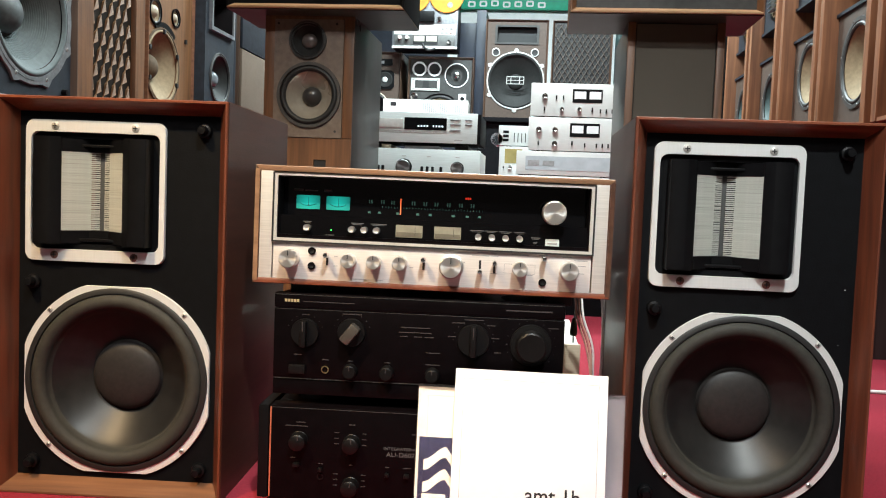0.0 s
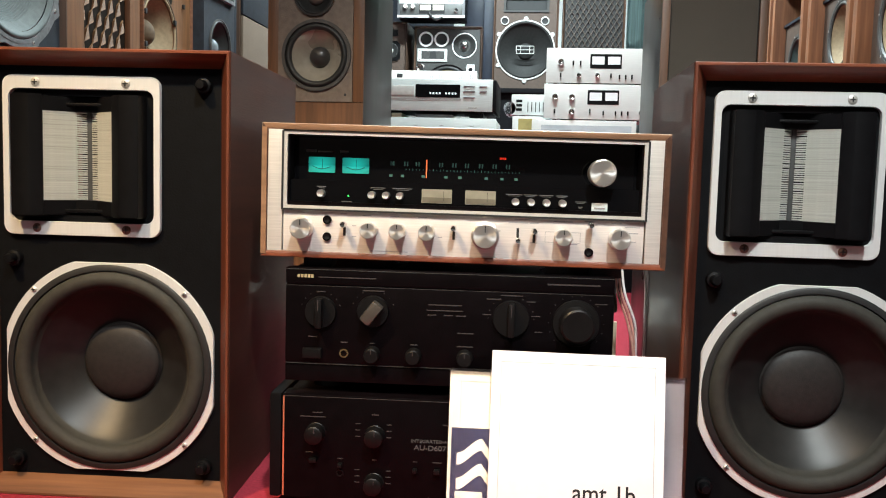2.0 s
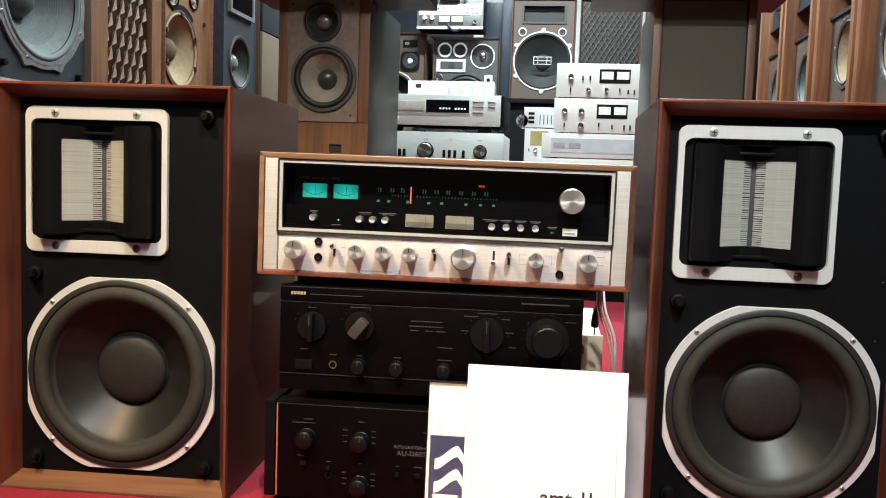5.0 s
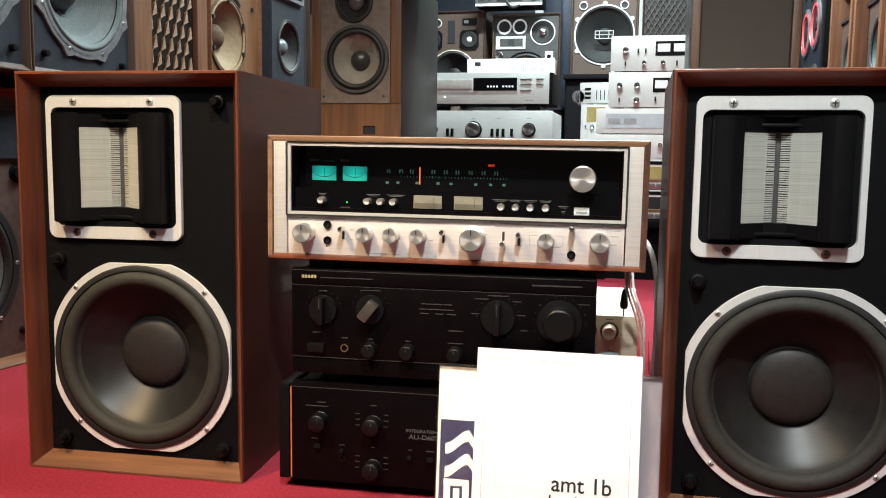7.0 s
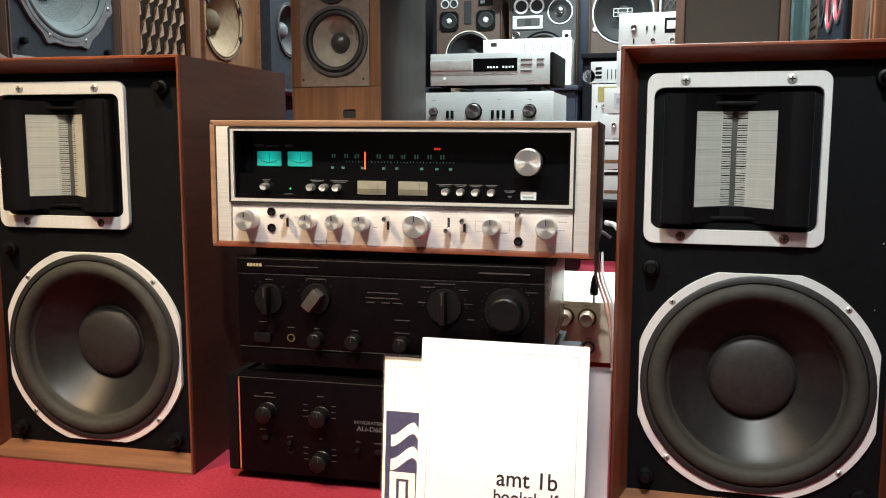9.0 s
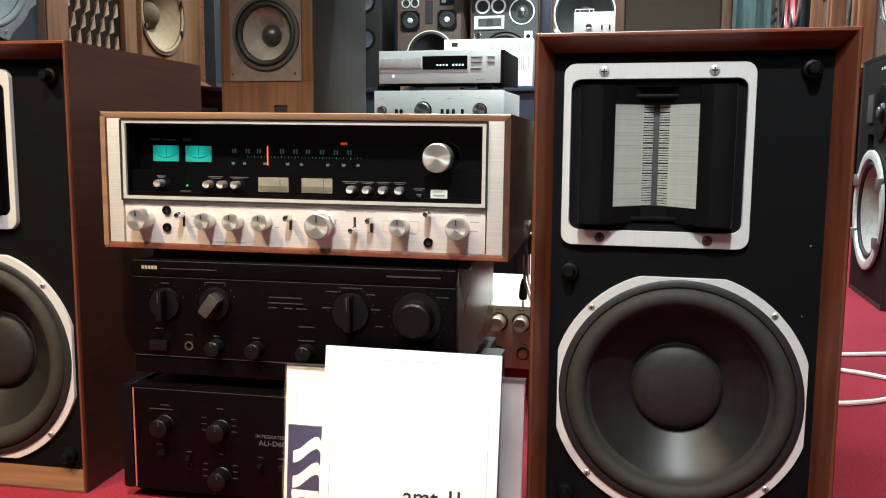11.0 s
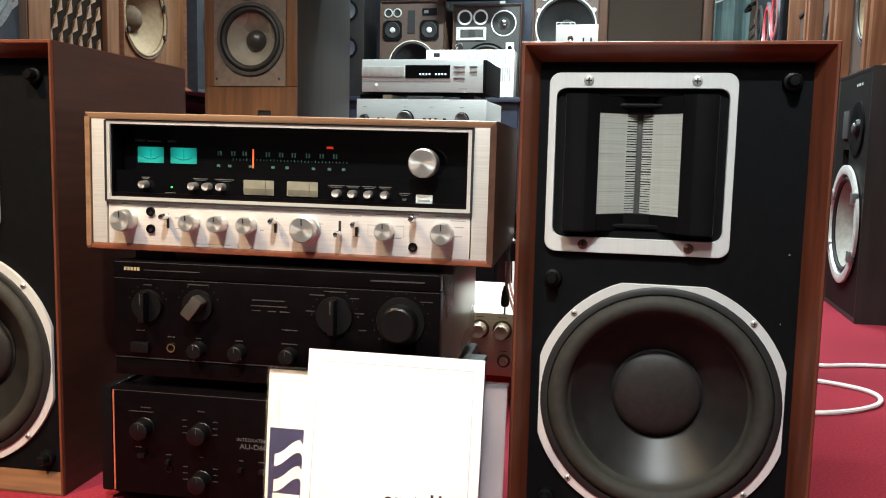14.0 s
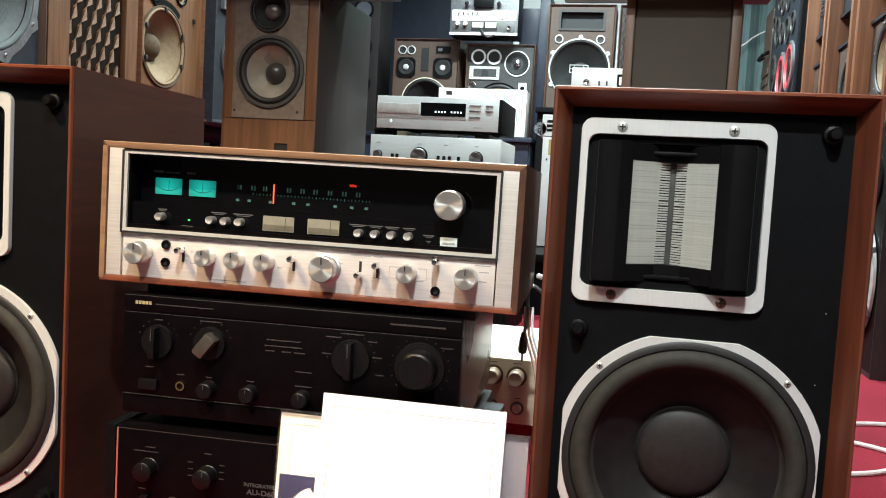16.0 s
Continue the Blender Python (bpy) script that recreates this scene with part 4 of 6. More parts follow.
# ---- printed matter leaning on the amplifiers ----
def leaning(x, y_low, z_top, y_top, turn=0.0):
    """Axes whose x-z plane is a sheet that stands on the carpet and leans back."""
    a = math.degrees(math.atan2(y_top - y_low, z_top))
    return pose(x, y_low, 0.0, -a, 0, turn), math.hypot(z_top, y_top - y_low)


m, tall = leaning(-0.0145, 1.243, 0.211, 1.266, 2.0)
sleeve = thing("brochure_sleeve", "clear plastic sleeve with ivory and dark blue brochure leaning on amplifier", "brochure", m)
w2 = 0.155
part("brochure", box(-w2 + 0.001, 0.10, 0.0, 0.0012, 0.002, tall - 0.004), ivory_paper, sleeve, "ivory brochure sheet")
part("blue_panel", box(-w2 + 0.005, -0.02, -0.0008, 0.0002, 0.008, 0.133), violet_ink, sleeve, "dark blue printed panel")
bars([(-w2 + 0.016, 0.165, 0.0007, 0.06), (-w2 + 0.06, 0.195, 0.088, 0.0007)], 0.0, grey_ink, sleeve, "border_line")


def wave_band(cx, z0, w, amp, thick):
    """A flowing printed ribbon."""
    bm = bmesh.new()
    rows = []
    for k in range(15):
        u = k / 14
        x = cx - w / 2 + u * w
        z = z0 + amp * (0.5 - 0.5 * math.cos(math.pi * min(1, u * 1.35))) - (amp * 0.9 * max(0, u - 0.72) / 0.28)
        rows.append((x, z))
    for (xa, za), (xb, zb) in zip(rows, rows[1:]):
        q = [bm.verts.new(p) for p in ((xa, -0.0014, za), (xb, -0.0014, zb), (xb, -0.0014, zb + thick), (xa, -0.0014, za + thick))]
        bm.faces.new(q)
    bmesh.ops.remove_doubles(bm, verts=bm.verts[:], dist=1e-5)
    bmesh.ops.solidify(bm, geom=bm.faces[:], thickness=0.0004)
    return bm


for zz in (0.084, 0.051):
    part("print_ribbon", wave_band(-w2 + 0.036, zz, 0.046, 0.02, 0.0155), ivory_paper, sleeve)
for xx in (0.017, 0.0305, 0.044):
    part("print_block", box(-w2 + xx - 0.0045, -w2 + xx + 0.0045, -0.0015, -0.0006, 0.012, 0.045 if xx != 0.0305 else 0.036), ivory_paper, sleeve)
part("print_block", box(-w2 + 0.012, -w2 + 0.048, -0.0015, -0.0006, 0.04, 0.049), ivory_paper, sleeve)
film = part("plastic_film", box(-w2, w2, -0.0035, -0.0028, 0.0, tall, 0.0), plastic_film, sleeve, "clear plastic film")
film.visible_shadow = False
sleeve_grey = mat("greyish plastic backing", (0.2, 0.18, 0.19), 0.3, 0, None, (1, 1, 1), 12, 0.3, 0.3, 60)
part("backing_sheet", box(0.1005, w2 - 0.002, 0.0, 0.0014, 0.002, tall - 0.003), sleeve_grey, sleeve, "crumpled grey plastic backing")
part("seam", box(-w2, w2, -0.0045, 0.0016, tall - 0.0035, tall - 0.001), plastic_film, sleeve)

m, tall = leaning(-0.0005, 1.218, 0.238, 1.26, 1.5)
manual = thing("owners_manual", "white owner's manual booklet leaning in front of the amplifiers", "booklet", m)
bm = box(-0.1125, 0.1125, 0.0, 0.0012, 0.0, tall, 0.0004)
part("cover", bm, card, manual)
part("pages", box(-0.111, 0.1125, 0.0014, 0.003, 0.001, tall - 0.001), card, manual)
line = bmesh.new()
for a in ((-0.1, 0.1, tall - 0.0145, tall - 0.014), (-0.1, -0.0995, 0.0, tall - 0.014), (0.0995, 0.1, 0.0, tall - 0.014)):
    box(a[0], a[1], -0.0004, 0.0004, a[2], a[3], 0, line)
part("border_line", line, grey_ink, manual)
zt = tall
lettering("amt 1b", 0.0305, 0.078, -0.0004, zt - 0.188, ink, manual, "RIGHT", "title", bold=0.0002, squeeze=0.95)
lettering("bookshelf", 0.0228, 0.078, -0.0004, zt - 0.2095, ink, manual, "RIGHT", "title", bold=0.0002, squeeze=0.95)
lettering("OWNERS MANUAL", 0.017, 0.078, -0.0004, zt - 0.2275, ink, manual, "RIGHT", "title", bold=0.0001, squeeze=1.0)

# ---- champagne amplifier on a cloth-covered block, behind ----
tagged(new("cloth_block", mesh_of("cloth_block", box(-0.36, 0.125, 1.885, 2.27, 0, 0.055, 0.006), red_cloth)), "low block covered in dark red cloth", "display block")
g = thing("champagne_amplifier", "champagne gold amplifier on a red cloth block behind the stack", "amplifier", pose(-0.117, 1.85, 0.056, 0, 0, 1))
part("chassis", box(-0.213, 0.213, 0.012, 0.4, 0.006, 0.127, 0.002), cream_paint, g, "pale metal cover")
part("front_panel", box(-0.217, 0.217, 0.0, 0.012, 0.006, 0.128, 0.002), champagne, g, "champagne gold front panel")
for x, z, r in ((0.16, 0.096, 0.0135), (0.116, 0.096, 0.0135), (0.164, 0.036, 0.0075), (0.116, 0.036, 0.0075), (0.03, 0.08, 0.015)):
    part("knob_collar", lathe([(r + 0.001, -0.0005), (r + 0.005, -0.0015), (r + 0.006, 0.001)], x, z, 32), pewter, g)
    knob(g, x, z, 0, r, 0.03 if r > 0.01 else 0.012, champagne_knob, line=False, skirt=0.001)
bars([(0.16, 0.12, 0.016, 0.0012), (0.116, 0.12, 0.014, 0.0012), (0.164, 0.055, 0.012, 0.0012)], 0.0, rust_grey, g)
for sx in (-0.17, 0.17):
    for y in (0.05, 0.36):
        part("foot", lathe_up([(0, 0.008), (0.014, 0.008), (0.015, 0.0), (0, 0.0)], sx, y), rubber, g)

# a small black box on the carpet beside the amplifiers
b = thing("supply_box", "small black plastic box standing on the carpet beside the amplifiers", "box", pose(0.058, 1.46, 0))
part("case", box(-0.0155, 0.0155, -0.04, 0.04, 0.0, 0.176, 0.003), black_plastic, b)
# top drawn in a lighter grey than the case
part("box_top", box(-0.0165, 0.0165, -0.042, 0.042, 0.1765, 0.188, 0.0035), slate_top, b, "slate grey box top")

# ---- the tall pair behind: one bare, one with its grille on ----


def tower(m, bare):
    W, H, D = 0.225, 0.925, 0.36
    t = thing("tower_loudspeaker", "slim teak tower loudspeaker with grey baffle and bare drivers" if bare else "slim teak tower loudspeaker with its dark brown grille on", "loudspeaker", m, "pair of slim tower loudspeakers")
    if not bare:
        # carcass takes a colour far darker than the teak front
        part("cabinet", box(-W / 2, W / 2, 0.006, D, 0, H, 0.002), dark_panel, t, "dark glossy carcass")
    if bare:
        part("back_panel", box(-W / 2 + 0.0125, W / 2 - 0.0125, D - 0.02, D, 0, H - 0.0125), dark_panel, t)
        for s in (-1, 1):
            part("side_panel", box(s * (W / 2 - 0.006) - 0.006, s * (W / 2 - 0.006) + 0.006, 0.0062, D, 0, H, 0.001), dark_panel, t, "dark glossy side")
        part("top_panel", box(-W / 2 + 0.0122, W / 2 - 0.0122, 0.0062, D, H - 0.012, H), dark_panel, t)
        hole = rrect(0.032, 0.02, 0.002, 0.034, 0.563, 2)
        part("front_board", holed([(-W / 2, 0.0), (W / 2, 0.0), (W / 2, 0.626), (-W / 2, 0.626)], [hole], 0.0, 0.006), teak_z, t, "orange teak lower front")
        for s in (-1, 1):
            part("front_stile", box(s * (W / 2 - 0.0125) - 0.0125, s * (W / 2 - 0.0125) + 0.0125, 0.0, 0.006, 0.627, H, 0.001), teak_z, t)
        part("top_rail", box(-W / 2 + 0.0255, W / 2 - 0.0255, 0.0, 0.006, 0.916, H), teak_z, t)
        part("port", box(0.019, 0.049, 0.0035, 0.0062, 0.554, 0.572), ink, t)
        wc, tc2 = (0.003, 0.731), (-0.003, 0.865)
        board = part("grey_baffle", holed([(-0.087, 0.627), (0.087, 0.627), (0.087, 0.916), (-0.087, 0.916)], [circle(0.072, *wc), circle(0.043, *tc2)], -0.003, 0.009), grey_baffle, t, "warm grey front baffle")
        driver(t, *wc, 0.081, -0.003, paper_grey2, rubber, rubber_grey, gloss_cap, 0.3, 0.36, 0, edge_w=0.2, cap_out=0.26, seg=56)
        driver(t, *tc2, 0.047, -0.003, paper_dark, rubber, gloss_cap, smoke_cap, 0.42, 0.3, 0, edge_w=0.12, name="tweeter", cap_out=0.2)
        for x, z in ((-0.081, 0.643), (0.071, 0.643), (-0.088 + 0.01, 0.905), (0.069, 0.905)):
            part("grille_hole", lathe([(0, -0.0004), (0.003, -0.0004), (0.0036, 0.001)], x, z, 14, oy=-0.003), ink, t)
    else:
        for s in (-1, 1):
            part("front_stile", box(s * (W / 2 - 0.009) - 0.009, s * (W / 2 - 0.009) + 0.009, -0.004, 0.006, 0, H, 0.0015), teak_z, t)
        part("grille", box(-W / 2 + 0.0205, W / 2 - 0.0205, 0.0, 0.006, 0.02, H - 0.004, 0.002), grille_cloth, t, "dark brown cloth grille")
        part("chrome_trim", box(W / 2 + 0.001, W / 2 + 0.004, 0.01, 0.014, 0.3, H - 0.03), chrome, t)
    return t


rubber_grey = mat("dark grey woofer ring", (0.045, 0.042, 0.04), 0.5, 0, None, (1, 1, 1), 60, 0.2)
gloss_cap = mat("glossy black dome", (0.035, 0.033, 0.032), 0.3, 0, None, (1, 1, 1), 40, 0.2)
smoke_cap = mat("smoked dome", (0.12, 0.1, 0.095), 0.25, 0.2, None, (1, 1, 1), 40, 0.2)
tower(pose(-0.584, 2.078, 0, 0, 0, 0), True)
tower(pose(0.301, 2.093, 0, 0, 0, 0), False)


def topper(m, dark):
    """A wide loudspeaker laid across the top of a tower."""
    W, H, D = 0.431, 0.27, 0.25
    t = thing("loudspeaker", "wide loudspeaker with pale wood edge lying on a tower loudspeaker", "loudspeaker", m, "loudspeakers laid on towers")
    cabinet(t, W, H, D, black_vinyl if dark else oak_z, oak_x, 0.02, 0.014, oak_x)
    # thin dark sheet added to darken the pale oak underside
    part("underside_sheet", box(-W / 2 + 0.0005, W / 2 - 0.0005, 0.006, D - 0.002, -0.0025, -0.0005), dark_panel, t)
    bmat = black_vinyl if dark else grey_dark
    baffle(t, W, H, 0.02, bmat, 0.014, [circle(0.082, 0.03, 0.13)])
    driver(t, 0.03, 0.13, 0.092, 0.02, paper_dark, rubber, black_metal, cap_felt, 0.3, 0.3, 4)
    return t


oak_x = mat("pale oak edge", (0.42, 0.26, 0.14), 0.45, 0, (0.28, 0.16, 0.08), WOODX, 5, 0.3, 0.1, 40)
topper(pose(-0.5535, 2.0, 0.927), True)
topper(pose(0.263, 2.0, 0.927), False)

# ---- the row along the west wall, on a long shelf ----
LX, LZ = -1.26, 0.68
sh = thing("wall_shelf", "long dark wall shelf on black legs carrying loudspeakers", "shelf", Matrix())
part("board", box(-1.93, -1.385, 1.1, 4.35, 0.652, 0.68, 0.003), black_vinyl, sh)
for y in (1.12, 2.6, 4.3):
    for x in (-1.9, -1.46):
        part("leg", box(x - 0.02, x + 0.02, y - 0.02, y + 0.02, 0, 0.652, 0.002), black_metal, sh)
FACE_E = 90


def west(y, dx=0.0, z=LZ):
    return pose(LX + dx, y, z, 0, 0, FACE_E)


def grey_woofer_box(y):
    """Dark slate baffle with a large pale-coned unit in a lobed cast basket."""
    W, H, D = 0.4, 0.56, 0.34
    t = thing("loudspeaker", "dark wood loudspeaker with a big grey-coned woofer in a cast basket", "loudspeaker", west(y), "loudspeakers on the wall shelf")
    cabinet(t, W, H, D, dark_frame, dark_frame, 0.012, 0.016)
    cx, cz, R = 0.0, 0.228, 0.177
    baffle(t, W, H, 0.012, blue_black, 0.016, [circle(0.157, cx, cz)])
    n = 96
    pts = []
    for k in range(n):
        a = 2 * math.pi * k / n
        r = R + 0.014 * max(0, math.cos(8 * a + math.pi)) ** 4
        pts.append((cx + r * math.cos(a), cz + r * math.sin(a)))
    b = driver(t, cx, cz, R, 0.012, paper_grey, paper_grey, cast, cap_grey, 0.3, 0.42, 8, pts, 0.13, ribs=20, phase=22.5, cap_out=0.3, seg=64, label="grey cast woofer basket")
    part("gasket", lathe([(0.166, 0.004), (0.166, -0.003), (0.157, -0.003), (0.155, 0.004)], cx, cz, 64, oy=0.008), cast, b)
    for x in (-0.15, 0.15):
        part("knob", lathe([(0, -0.014), (0.008, -0.013), (0.009, 0)], x, 0.05, 18, oy=0.012), black_plastic, t)
    return t


dark_frame = mat("dark brown frame", (0.075, 0.042, 0.027), 0.45, 0, (0.045, 0.025, 0.017), WOODZ, 5, 0.3, 0.1, 40)
cap_grey = mat("grey dust cap", (0.075, 0.085, 0.088), 0.6, 0, None, (1, 1, 1), 80, 0.25)
grey_woofer_box(1.6)
grey_woofer_box(2.005)


def lattice_box(y):
    W, H, D = 0.4, 0.6, 0.34
    t = thing("loudspeaker", "teak loudspeaker with an openwork wooden lattice front", "loudspeaker", west(y, -0.02), "loudspeakers on the wall shelf")
    part("cabinet", box(-W / 2, W / 2, 0.02, D, 0, H, 0.002), teak_y, t)
    x0, x1, z0, z1 = -0.115, 0.14, 0.02, H - 0.03
    part("front_frame", ring([(W / 2, 0), (W / 2, H), (-W / 2, H), (-W / 2, 0)], [(x1, z0), (x1, z1), (x0, z1), (x0, z0)], 0.0, 0.02, lip=0.001), teak_z, t, "orange teak front frame")
    part("dark_board", box(x0, x1, 0.017, 0.0195, z0, z1), lattice_dark, t)
    # leaning slats in staggered rows
    sl = bmesh.new()
    a = [(-0.0105, -0.0235), (0.0025, -0.014), (0.0105, 0.0235), (-0.003, 0.012)]
    front = [sl.verts.new((px, py, pz)) for (px, pz), py in zip(a, (0.014, 0.006, 0.014, 0.01))]
    back = [sl.verts.new((px, 0.017, pz)) for px, pz in a]
    sl.faces.new((front[0], front[1], front[2]))
    sl.faces.new((front[0], front[2], front[3]))
    for i in range(4):
        j = (i + 1) % 4
        sl.faces.new((front[i], front[j], back[j], back[i]))
    me = mesh_of("slat", sl, lattice_wood)
    nz = int((z1 - z0) / 0.047)
    for r in range(nz):
        z = z0 + 0.028 + r * 0.047
        for c in range(6):
            x = x0 + 0.014 + c * 0.043 + (0.0 if r % 2 else 0.0215)
            if x < x1 - 0.01:
                ob = new("slat", me)
                ob.parent, ob.matrix_local = t, pose(x, 0, z)
    return t


lattice_box(2.435)


def oak_box(y):
    W, H, D = 0.43, 0.56, 0.34
    t = thing("loudspeaker", "oak-faced loudspeaker with a cream paper woofer and two dome units", "loudspeaker", west(y, -0.02), "loudspeakers on the wall shelf")
    cabinet(t, W, H, D, teak_y, teak_y, 0.03, 0.02)
    cx, cz = -0.05, 0.22
    baffle(t, W, H, 0.03, oak_z, 0.02, [circle(0.112, cx, cz), circle(0.04, -0.11, 0.395), circle(0.03, 0.05, 0.405)])
    b = driver(t, cx, cz, 0.132, 0.03, paper_cream, paper_cream, cap_brown, cap_brown, 0.33, 0.4, 0, edge_w=0.1, cap_out=0.28, frame_w=0.05, label="cream paper woofer")
    for a in (25, -25, 155, -155, 90):
        part("clip", box(cx + 0.118 * math.cos(radians(a)) - 0.006, cx + 0.118 * math.cos(radians(a)) + 0.006, 0.018, 0.026, cz + 0.118 * math.sin(radians(a)) - 0.008, cz + 0.118 * math.sin(radians(a)) + 0.008, 0.001), ink, b)
    driver(t, -0.11, 0.395, 0.045, 0.03, paper_cream, rubber, black_metal, cap_cream, 0.5, 0.2, 0, name="midrange", cap_out=0.3)
    driver(t, 0.05, 0.405, 0.033, 0.03, paper_cream, rubber, black_metal, cap_cream, 0.5, 0.2, 0, name="tweeter", cap_out=0.3)
    bm = bmesh.new()
    for k in range(8):
        a0, a1 = radians(52 + k * 8), radians(60 + k * 8)
        q = [bm.verts.new((cx + r * math.cos(a), 0.024, cz + r * math.sin(a))) for r, a in ((0.133, a0), (0.15, a0), (0.15, a1), (0.133, a1))]
        bm.faces.new(q)
    bmesh.ops.remove_doubles(bm, verts=bm.verts[:], dist=1e-5)
    bmesh.ops.solidify(bm, geom=bm.faces[:], thickness=0.005)
    part("badge", bm, black_plastic, t, "curved black badge")
    part("switch", box(0.13, 0.14, 0.022, 0.031, 0.33, 0.345, 0.001), ink, t)
    return t


cap_brown = mat("brown dust cap", (0.11, 0.077, 0.051), 0.7, 0, None, (1, 1, 1), 80, 0.25, spec=0.1)
cap_cream = mat("cream dome", (0.4, 0.34, 0.25), 0.35, 0, None, (1, 1, 1), 60, 0.15)
oak_box(2.875)


def horn_box(y):
    W, H, D = 0.32, 0.66, 0.3
    t = thing("loudspeaker", "dark slate loudspeaker with a round woofer under a square horn", "loudspeaker", west(y), "loudspeakers on the wall shelf")
    cabinet(t, W, H, D, blue_black, blue_black, 0.004, 0.012)
    baffle(t, W, H, 0.004, blue_black, 0.012, [circle(0.09, 0.0, 0.235), rrect(0.2, 0.13, 0.004, 0, 0.49)])
    driver(t, 0.0, 0.235, 0.102, 0.004, paper_dark, rubber, rubber_grey, gloss_grey, 0.33, 0.36, 0, edge_w=0.1, frame_w=0.05, cap_out=0.3)
    bm = bmesh.new()
    mo = [(-0.105, 0.42), (0.105, 0.42), (0.105, 0.56), (-0.105, 0.56)]
    th = [(-0.03, 0.475), (0.03, 0.475), (0.03, 0.505), (-0.03, 0.505)]
    a = [bm.verts.new((x, -0.006, z)) for x, z in mo]
    b = [bm.verts.new((x, 0.12, z)) for x, z in th]
    for i in range(4):
        j = (i + 1) % 4
        bm.faces.new((a[i], a[j], b[j], b[i]))
    bm.faces.new(b)
    horn = part("horn", bm, black_metal, t, "black flared horn")
    part("horn_lip", ring([(0.118, 0.407), (0.118, 0.573), (-0.118, 0.573), (-0.118, 0.407)], [(0.104, 0.421), (0.104, 0.559), (-0.104, 0.559), (-0.104, 0.421)], -0.01, 0.004), chrome_dull, horn)
    return t


chrome_dull = mat("dull grey metal", (0.35, 0.36, 0.38), 0.35, 0.8, None, (1, 1, 1), 60, 0.2)
gloss_grey = mat("glossy slate dome", (0.2, 0.22, 0.24), 0.2, 0.3, None, (1, 1, 1), 40, 0.2)
horn_box(3.235)
t = thing("loudspeaker", "tan grille loudspeaker with a dark upper panel", "loudspeaker", west(3.75), "loudspeakers on the wall shelf")
part("cabinet", box(-0.29, 0.29, 0.012, 0.32, 0, 0.75, 0.003), dark_frame, t)
part("grille", box(-0.28, 0.28, 0.0, 0.012, 0.01, 0.395, 0.003), tan_cloth, t, "tan cloth grille")
part("upper_panel", box(-0.28, 0.28, 0.0, 0.012, 0.4, 0.74, 0.003), blue_black, t, "dark slate upper panel")

# the speaker on the carpet under the shelf
t = thing("loudspeaker", "walnut loudspeaker with large grey woofer on carpet under the shelf", "loudspeaker", pose(-1.335, 1.64, 0, 0, 0, 83))
cabinet(t, 0.5, 0.645, 0.34, walnut_z, walnut_x, 0.03, 0.02, pale_sill)
brown_dark = mat("dark brown board", (0.07, 0.042, 0.033), 0.6, 0, None, (1, 1, 1), 60, 0.3, 0.2, 300)
baffle(t, 0.5, 0.645, 0.03, brown_dark, 0.02, [circle(0.165, 0, 0.24)])
driver(t, 0, 0.24, 0.185, 0.03, paper_grey, rubber, rubber, cap_grey, 0.3, 0.36, 8, edge_w=0.14, cap_out=0.25, seg=64)
part("midrange_cover", slab(rrect(0.4, 0.11, 0.006, 0, 0.54), 0.02, 0.03), blue_black, t)
for x in (0.19, -0.19):
    part("level_knob", lathe([(0, -0.014), (0.015, -0.013), (0.017, -0.002), (0.022, -0.001), (0.022, 0)], x, 0.45, 24, oy=0.03), black_plastic, t)
    part("corner_peg", lathe([(0, -0.012), (0.008, -0.011), (0.01, 0)], x, 0.075, 16, oy=0.03), black_plastic, t)

# ---- the row along the east wall ----
sh = thing("wall_shelf", "long wooden wall shelf carrying tall wooden loudspeakers", "shelf", Matrix())
part("board", box(1.325, 1.72, 2.2, 6.3, 0.744, 0.769, 0.003), teak_y, sh)
for y in (2.25, 3.7, 5.0, 6.25):
    for x in (1.4, 1.68):
        part("leg", box(x - 0.02, x + 0.02, y - 0.02, y + 0.02, 0, 0.744, 0.002), black_metal, sh)


def east(y, x=0.985, z=0.769, turn=0):
    return pose(x, y, z, 0, 0, -90 + turn)


teak_far = mat("rosy teak boards", (0.26, 0.108, 0.05), 0.42, 0, (0.155, 0.06, 0.029), WOODZ, 4, 0.3, 0.12, 40, coat=0.1)


brown_case = mat("mid brown case", (0.09, 0.048, 0.03), 0.45, 0, (0.055, 0.028, 0.018), WOODZ, 5, 0.3, 0.1, 40)


